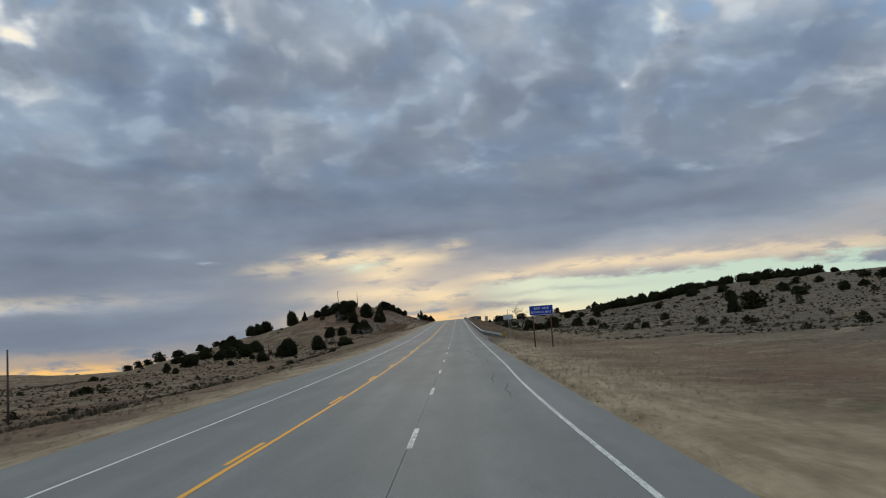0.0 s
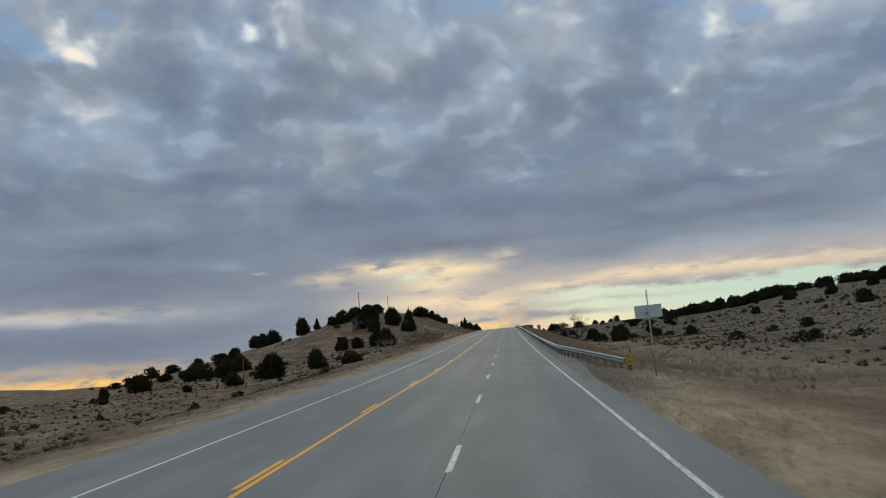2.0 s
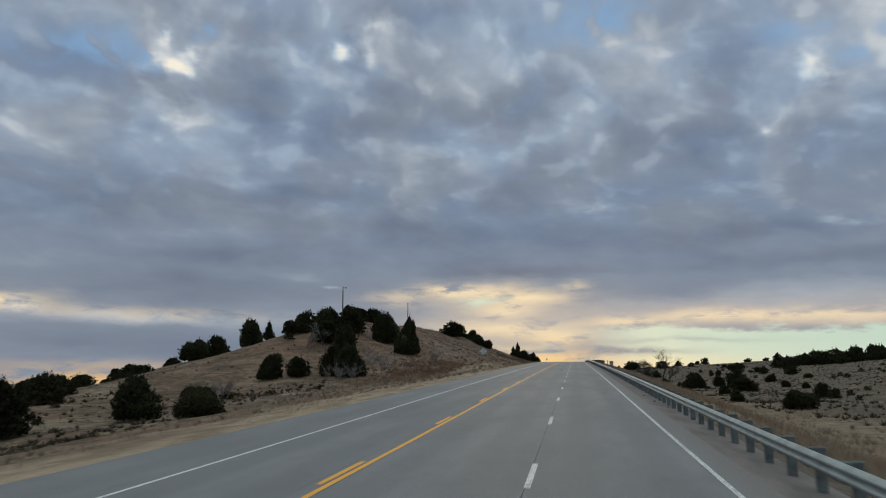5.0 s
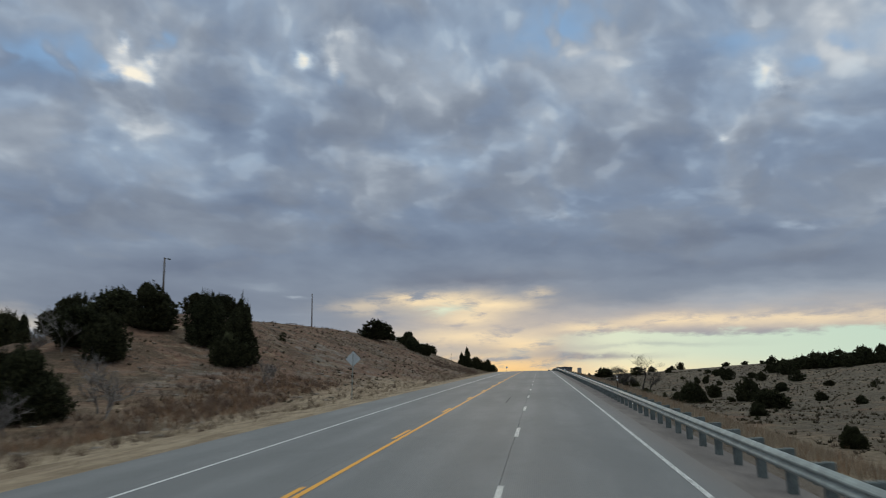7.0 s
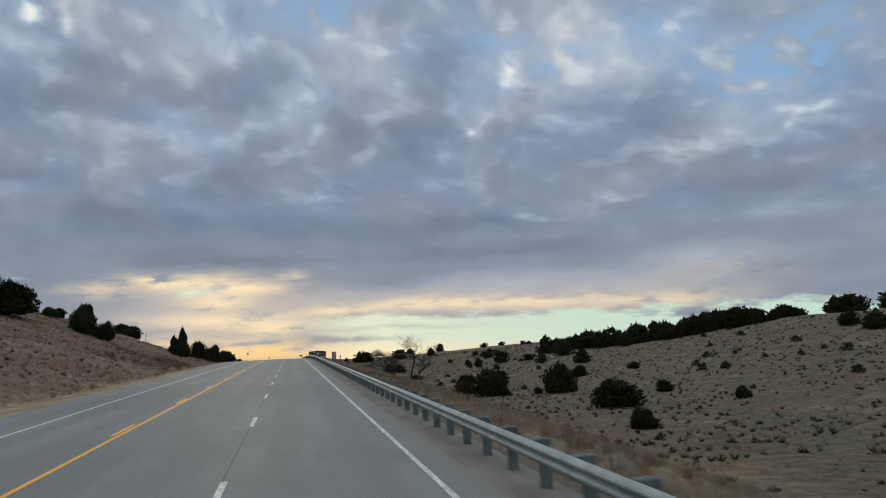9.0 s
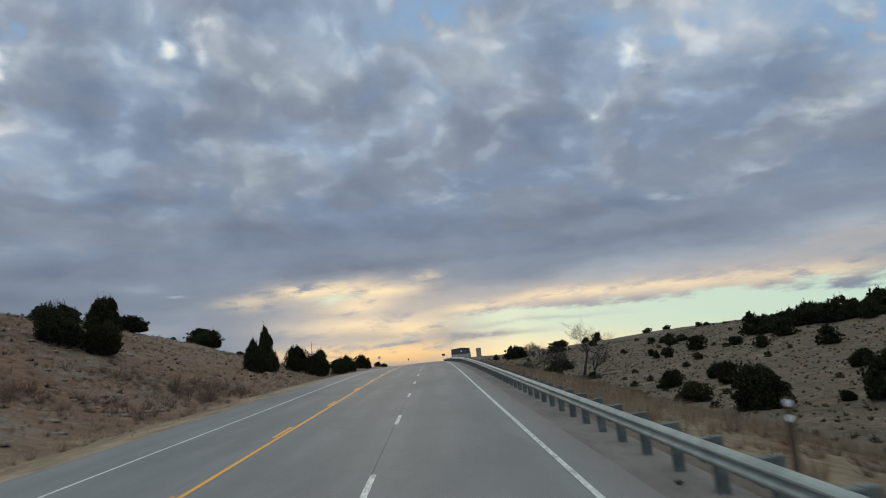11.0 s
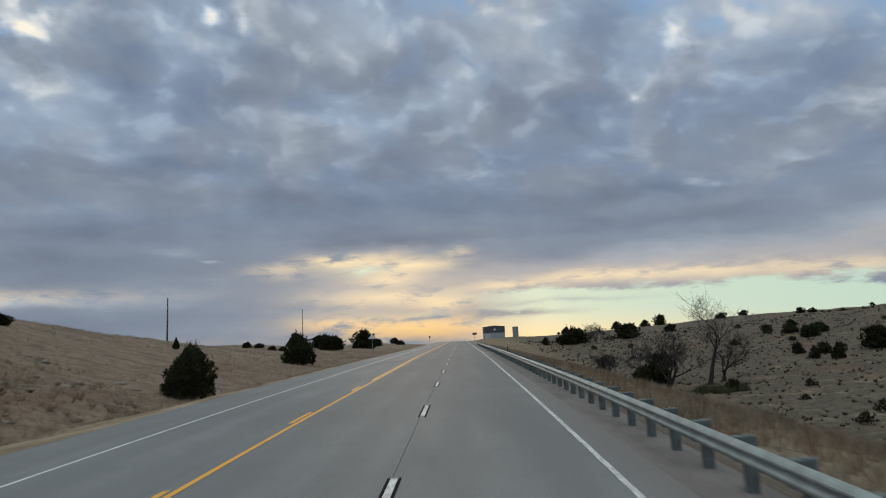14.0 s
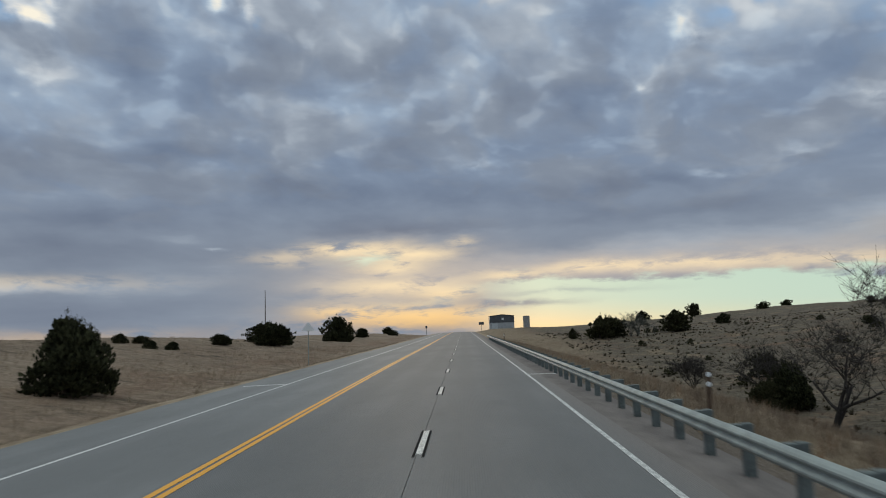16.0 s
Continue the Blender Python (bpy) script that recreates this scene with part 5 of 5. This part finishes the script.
# bare trees and brush
def bare_mesh(seed, height, levels, spread, twigs, girth=0.036, fine=0.013):
    rng = random.Random(seed)
    bm = bmesh.new()

    def limb(p, d, length, r, level):
        pts, radii = [p.copy()], [r]
        n = 4
        q = p.copy()
        v = d.copy()
        for i in range(n):
            v = (v + Vector((rng.uniform(-1, 1), rng.uniform(-1, 1), rng.uniform(-0.6, 0.9))) * 0.26).normalized()
            q = q + v * length / n
            pts.append(q.copy())
            radii.append(r * (1 - 0.62 * (i + 1) / n))
        tube(bm, pts, radii, 6 if level < 2 else 3)
        if level >= levels:
            return
        for k in range(rng.randint(2, 4) if level < levels - 1 else twigs):
            i = rng.randint(1 if level else 2, n)
            a = rng.uniform(0, math.tau)
            side = Vector((math.cos(a), math.sin(a), rng.uniform(-0.1, 0.7)))
            w2 = (v * rng.uniform(0.3, 0.9) + side * spread).normalized()
            limb(pts[i], w2, length * rng.uniform(0.58, 0.95), max(radii[i] * 0.74, fine), level + 1)

    for k in range(rng.randint(1, 2)):
        limb(Vector((rng.uniform(-0.15, 0.15), rng.uniform(-0.15, 0.15), -0.3)), Vector((rng.uniform(-0.25, 0.25), rng.uniform(-0.25, 0.25), 1)).normalized(), height * 0.26, height * girth, 0)
    top = max(v.co.z for v in bm.verts)
    bmesh.ops.scale(bm, vec=(height / top,) * 3, verts=bm.verts[:])
    return bm


def bare_tree(x, y, height, seed, mat, label, levels=5, spread=0.9, twigs=3, girth=0.036, fine=0.013):
    t = thing("bare_tree", pose(x, y, land(x, y), 0, 0, 0), label, "tree", "leafless trees in the draw")
    part("branch_frame", bare_mesh(seed, height, levels, spread, twigs, girth, fine), mat, t)
    return t


for x, y, h, seed in ((43.5, 571.0, 18.0, 3), (33.8, 563.0, 11.5, 5), (34.5, 579.5, 8.5, 8), (47.5, 575.0, 11.0, 13), (30.0, 592.0, 5.5, 17), (38.5, 580.0, 11.0, 21)):
    bare_tree(x, y, h, seed, MAT_DEADWOOD, "leafless dark cottonwood with crooked spreading limbs", 5, 0.95, 7, 0.019, 0.014)
for x, y, h, seed in ((45.5, 692.0, 7.0, 81), (43.0, 690.0, 6.0, 83), (48.5, 694.0, 6.2, 85), (51.0, 696.0, 4.5, 89)):
    bare_tree(x, y, h, seed, MAT_WILLOWWOOD, "grey leafless brushy tree among junipers", 4, 0.8, 7, 0.020, 0.024)
for x, y, h, seed in ((-30.0, 272.6, 4.6, 31), (-28.6, 270.5, 3.8, 37), (-32.8, 263.0, 3.0, 41), (-34.6, 264.2, 2.6, 43), (-31.0, 264.5, 2.8, 47), (-44.0, 289.0, 4.4, 53), (-45.6, 287.5, 3.6, 59), (-41.0, 246.0, 2.8, 61), (-42.6, 247.5, 2.2, 67), (-23.4, 288.0, 2.4, 71)):
    bare_tree(x, y, h, seed, MAT_PALEWOOD, "pale leafless shrub with many upright stems", 4, 0.55, 7, 0.012, 0.011)

def sprays(rows, length, width, blades, seed, droop=0.35):
    """Vertices and faces of many small tufts: rows of (x, y, z, size)."""
    rng = np.random.default_rng(seed)
    rows = np.asarray(rows)
    n = len(rows)
    base = np.repeat(rows[:, :3], blades, axis=0)
    size = np.repeat(rows[:, 3], blades)
    ang = rng.uniform(0, 2 * math.pi, n * blades)
    lean = rng.uniform(0.05, 1.0, n * blades) * droop
    d = np.stack([np.cos(ang) * lean, np.sin(ang) * lean, np.ones(n * blades)], 1)
    d /= np.linalg.norm(d, axis=1)[:, None]
    turn = rng.uniform(0, 2 * math.pi, n * blades)
    side = np.stack([np.cos(turn), np.sin(turn), np.zeros(n * blades)], 1)
    ln = (length * size * rng.uniform(0.55, 1.1, n * blades))[:, None]
    wd = (width * size * rng.uniform(0.6, 1.2, n * blades))[:, None]
    o = base + np.stack([np.cos(ang), np.sin(ang), np.zeros(n * blades)], 1) * (size * length * 0.22 * rng.uniform(0, 1, n * blades))[:, None]
    v = np.stack([o - side * wd, o + side * wd, o + d * ln], 1).reshape(-1, 3)
    f = np.arange(len(v)).reshape(-1, 3)
    return v, f


def stuff(name, v, f, mat, label, category):
    me = bpy.data.meshes.new(name)
    me.vertices.add(len(v))
    me.vertices.foreach_set("co", np.asarray(v, np.float32).ravel())
    k = f.shape[1]
    me.loops.add(f.size)
    me.loops.foreach_set("vertex_index", np.asarray(f, np.int32).ravel())
    me.polygons.add(len(f))
    me.polygons.foreach_set("loop_start", np.arange(0, f.size, k, dtype=np.int32))
    me.update(calc_edges=True)
    me.materials.append(mat)
    return tagged(new(name, me), label, category, kind="stuff")


grow = np.random.default_rng(5)


def scatter(n, x0, x1, y0, y1, lo, hi, clump=0.0, scale=0.08, power=1.0):
    """Places on the land: more of them near the road when power is above one."""
    m = int(n * 2.1)
    xs = x0 + (x1 - x0) * grow.random(m) ** power
    yy = grow.uniform(y0, y1, m)
    keep = [i for i in range(m) if noise.noise(Vector((xs[i] * scale, yy[i] * scale, 9.0))) >= clump * (2 * grow.random() - 1)][:n]
    xs, yy = xs[keep], yy[keep]
    zs = ground(xs, yy) + np.array([relief(x, y) for x, y in zip(xs, yy)]) - 0.03
    return list(zip(xs, yy, zs, grow.uniform(lo, hi, len(xs))))


rows = scatter(22000, 4.7, 20, 104, 620, 0.45, 1.1, 0.22, 0.09, 1.7) + scatter(12000, 3.9, 34, -5, 110, 0.14, 0.42, 0.5, 0.09, 1.3)
rows += scatter(8000, LEFT_EDGE - 1.3, LEFT_EDGE - 14, -5, 620, 0.15, 0.5, 0.5, 0.09, 1.5) + scatter(5000, LEFT_EDGE - 3.2, LEFT_EDGE - 30, 225, 480, 0.4, 1.1, 0.6, 0.07, 1.3) + scatter(12000, LEFT_EDGE - 1.8, LEFT_EDGE - 44, 405, 640, 0.25, 0.75, 0.6, 0.06, 1.3)
v, f = sprays(rows, 0.62, 0.008, 14, 1, 0.65)
stuff("dry_grass", v, f, MAT_GRASS, "tall dry straw-coloured grass along the road edge", "grass")
rows = scatter(1300, 5.2, 13, 112, 620, 0.7, 1.2, 0.9, 0.06, 1.5) + scatter(900, -19, -28, 252, 296, 0.6, 1.2, 0.5, 0.09, 1.0)
v, f = sprays(rows, 0.66, 0.010, 14, 6, 0.6)
stuff("red_grass", v, f, MAT_REDGRASS, "patches of russet dry grass beside the road", "grass")
rows = scatter(11000, 24, 165, 100, 760, 0.4, 1.6, 0.7, 0.05, 1.2) + scatter(2400, 30, 165, 15, 110, 0.4, 1.2, 0.6, 0.05, 1.0) + scatter(4600, -33, -150, 95, 265, 0.4, 1.4, 0.6, 0.05, 1.2) + scatter(2400, -18, -150, 265, 470, 0.3, 1.0, 0.7, 0.05, 1.4) + scatter(4200, -22, -150, 10, 110, 0.4, 1.2, 0.6, 0.05, 1.2)
v, f = sprays(rows, 0.42, 0.075, 16, 2, 1.7)
stuff("low_brush", v, f, MAT_SAGE, "low dark grey-brown sage clumps scattered over the slopes", "brush")
rows = scatter(12000, 12, 150, 100, 700, 0.35, 1.0, 0.5, 0.07, 1.4) + scatter(9000, -16, -120, 15, 480, 0.35, 1.0, 0.5, 0.07, 1.3)
v, f = sprays(rows, 0.45, 0.022, 12, 8, 1.1)
stuff("bunch_grass", v, f, MAT_BUNCH, "pale bunch grass between the shrubs", "grass")
rows = scatter(2600, LEFT_EDGE - 3, LEFT_EDGE - 36, 225, 480, 0.3, 0.85, 0.8, 0.07, 1.2) + scatter(2600, 9, 60, 135, 620, 0.3, 0.8, 0.6, 0.05, 1.2) + scatter(160, -15.5, -25, 384, 412, 0.7, 1.7, 0.2, 0.1) + scatter(420, -19, -30, 258, 296, 0.5, 1.3, 0.5, 0.09) + scatter(1100, 5.4, 15, 300, 520, 0.4, 0.95, 0.6, 0.08, 1.2)
v, f = sprays(rows, 0.75, 0.008, 44, 3, 1.25)
stuff("dead_brush", v, f, MAT_BRUSH, "grey-brown leafless brush on the cut bank", "brush")


def thicket(x, y, wide, high, seed, label):
    rng = np.random.default_rng(seed)
    t = thing("thicket", pose(x, y, 0), label, "shrub", "thickets below the rail")
    rows = []
    for k in range(150):
        a, r = rng.uniform(0, math.tau), math.sqrt(rng.random())
        px, py = math.cos(a) * r * wide / 2, math.sin(a) * r * wide / 2
        rows.append((px, py, land(x + px, y + py) - 0.05, high * (1.15 - 0.6 * r * r) * rng.uniform(0.6, 1.1)))
    v, f = sprays(rows, 1.0, 0.016, 34, seed + 1, 0.5)
    mesh_part("brushwood", v.tolist(), f.tolist(), MAT_WILLOW, t)


for x, y, wide, high, seed in ((33.0, 489.0, 6.5, 1.9, 71), (37.5, 494.0, 5.0, 1.8, 75), (31.0, 512.0, 3.0, 1.6, 79), (40.0, 558.0, 6.0, 1.6, 83), (44.0, 560.0, 5.0, 1.5, 87)):
    thicket(x, y, wide, high, seed, "low grey-green thicket of leafless stems in dry grass")

# stones on the cut bank
def stones(rows, seed):
    rng = np.random.default_rng(seed)
    unit = np.array([(-1, -1, -0.6), (1, -1, -0.6), (1, 1, -0.6), (-1, 1, -0.6), (-0.7, -0.7, 0.6), (0.7, -0.7, 0.6), (0.7, 0.7, 0.6), (-0.7, 0.7, 0.6)])
    quads = np.array([(0, 3, 2, 1), (4, 5, 6, 7), (0, 1, 5, 4), (1, 2, 6, 5), (2, 3, 7, 6), (3, 0, 4, 7)])
    vs, fs = [], []
    for i, (x, y, z, s) in enumerate(rows):
        p = unit * rng.uniform(0.6, 1.3, (8, 3)) * np.array([s, s * 0.7, s * 0.34])
        a = rng.uniform(0, math.tau)
        c, d = math.cos(a), math.sin(a)
        q = np.stack([p[:, 0] * c - p[:, 1] * d + x, p[:, 0] * d + p[:, 1] * c + y, p[:, 2] + z + s * 0.08], 1)
        vs.append(q)
        fs.append(quads + 8 * i)
    return np.concatenate(vs), np.concatenate(fs)


rows = scatter(110, -18, -34, 388, 430, 0.08, 0.40, 0.9, 0.12, 1.0) + scatter(110, -21, -40, 276, 302, 0.10, 0.45, 0.9, 0.12, 1.0) + scatter(900, LEFT_EDGE - 5, LEFT_EDGE - 34, 235, 480, 0.08, 0.42, 0.7, 0.06, 1.1) + scatter(500, 60, 150, 100, 700, 0.15, 0.7, 0.7, 0.04, 1.0)
v, f = stones(rows, 7)
stuff("stones", v, f, MAT_ROCK, "pale weathered stones scattered over the slopes", "rocks")

# white cross marks on the shoulders, and a dark spall beside the joint
strip("cross_mark", 2.47, 3.9, 0.006, MAT_WHITE, road, 524.6, 524.9, step_len=1.0)
strip("cross_mark", -10.6, -8.4, 0.006, MAT_WHITE, road, 524.6, 524.9, step_len=1.0)
bm = bmesh.new()
ring = [bm.verts.new((-1.32 + 0.32 * math.cos(a) * (1 + 0.2 * math.sin(3 * a)), 110.2 + 0.20 * math.sin(a), float(road_z(110.2 + 0.20 * math.sin(a))) + 0.005)) for a in np.linspace(0, math.tau, 15)[:-1]]
bm.faces.new(ring)
part("spall", bm, MAT_JOINT, road, "dark spalled patch at the lane joint")

# cracks in the slabs
for x, y0, y1, seed, drift in ((1.45, 24.0, 31.0, 1, 0.25), (1.1, 30.5, 38.0, 2, 0.25), (1.75, 47.0, 53.0, 3, -0.3), (1.12, 57.5, 61.8, 4, 0.1), (0.92, 61.8, 66.5, 5, -0.25), (0.80, 66.6, 70.5, 9, -0.15), (1.3, 205.5, 208.0, 6, 0.1), (-9.3, 300.0, 303.0, 7, 0.2)):
    crack(x, y0, y1, seed, 0.026, drift)


def cross_crack(y, x0, x1, seed, wide=0.02):
    """A crack that runs across a lane."""
    rng = random.Random(seed)
    n = int(abs(x1 - x0) / 0.16) + 2
    verts, faces, cy = [], [], y
    for i in range(n):
        x = x0 + (x1 - x0) * i / (n - 1)
        cy += rng.uniform(-1, 1) * 0.03
        h = wide * rng.uniform(0.3, 1.0) * math.sin(math.pi * (0.06 + 0.88 * i / (n - 1)))
        for v in (cy - h, cy + h):
            verts.append((x, v, float(road_z(v)) + float(crown(x)) + 0.0045))
    for i in range(n - 1):
        faces.append((2 * i, 2 * i + 2, 2 * i + 3, 2 * i + 1))
    mesh_part("crack", verts, faces, MAT_JOINT, road)


for y, x0, x1, seed in ((211.05, -8.7, -7.9, 21), (211.1, -7.8, -7.3, 22), (211.1, -6.7, -4.95, 23), (229.1, -8.9, -8.1, 24), (371.0, -9.2, -8.2, 25)):
    cross_crack(y, x0, x1, seed)
# a long dark tyre scuff
strip("tyre_mark", -2.36, -2.28, 0.0045, MAT_SCUFF, road, 266.5, 272.6, "faint dark tyre scuff", step_len=1.0)


def pebble(x, y, size, seed):
    """A loose angular stone on the shoulder."""
    rng = random.Random(seed)
    bm = bmesh.new()
    bmesh.ops.create_icosphere(bm, subdivisions=1, radius=size)
    for v in bm.verts:
        v.co = Vector((v.co.x * 1.2, v.co.y, v.co.z * 0.6)) * rng.uniform(0.75, 1.15)
    ob = part("stone", bm, MAT_JOINT)
    ob.matrix_basis = pose(x, y, float(road_z(y)) + float(crown(x)) - 0.01 - 0.05 * max(0.0, x - 3.1) + size * 0.25, 0, 0, rng.uniform(0, 360))
    tagged(ob, "small dark loose stone on the gravelly shoulder", "stone", "stones on the shoulder")


for x, y, size, seed in ((3.48, 205.3, 0.055, 1), (3.58, 200.5, 0.060, 2), (3.60, 357.0, 0.07, 3), (3.72, 196.0, 0.04, 4)):
    pebble(x, y, size, seed)
# a pale weathered board lying behind the rail
bx, by = 4.75, 266.3
plank = part("board", bmesh.new(), MAT_SIGNWHITE)
bm = bmesh.new()
box(bm, -0.13, 0.13, -0.75, 0.75, 0.0, 0.035, 0.006)
bm.to_mesh(plank.data)
bm.free()
plank.matrix_basis = pose(bx, by, land(bx, by) + 0.05, 2, 3, -24)
tagged(plank, "pale weathered board lying in dry grass behind the rail", "board")
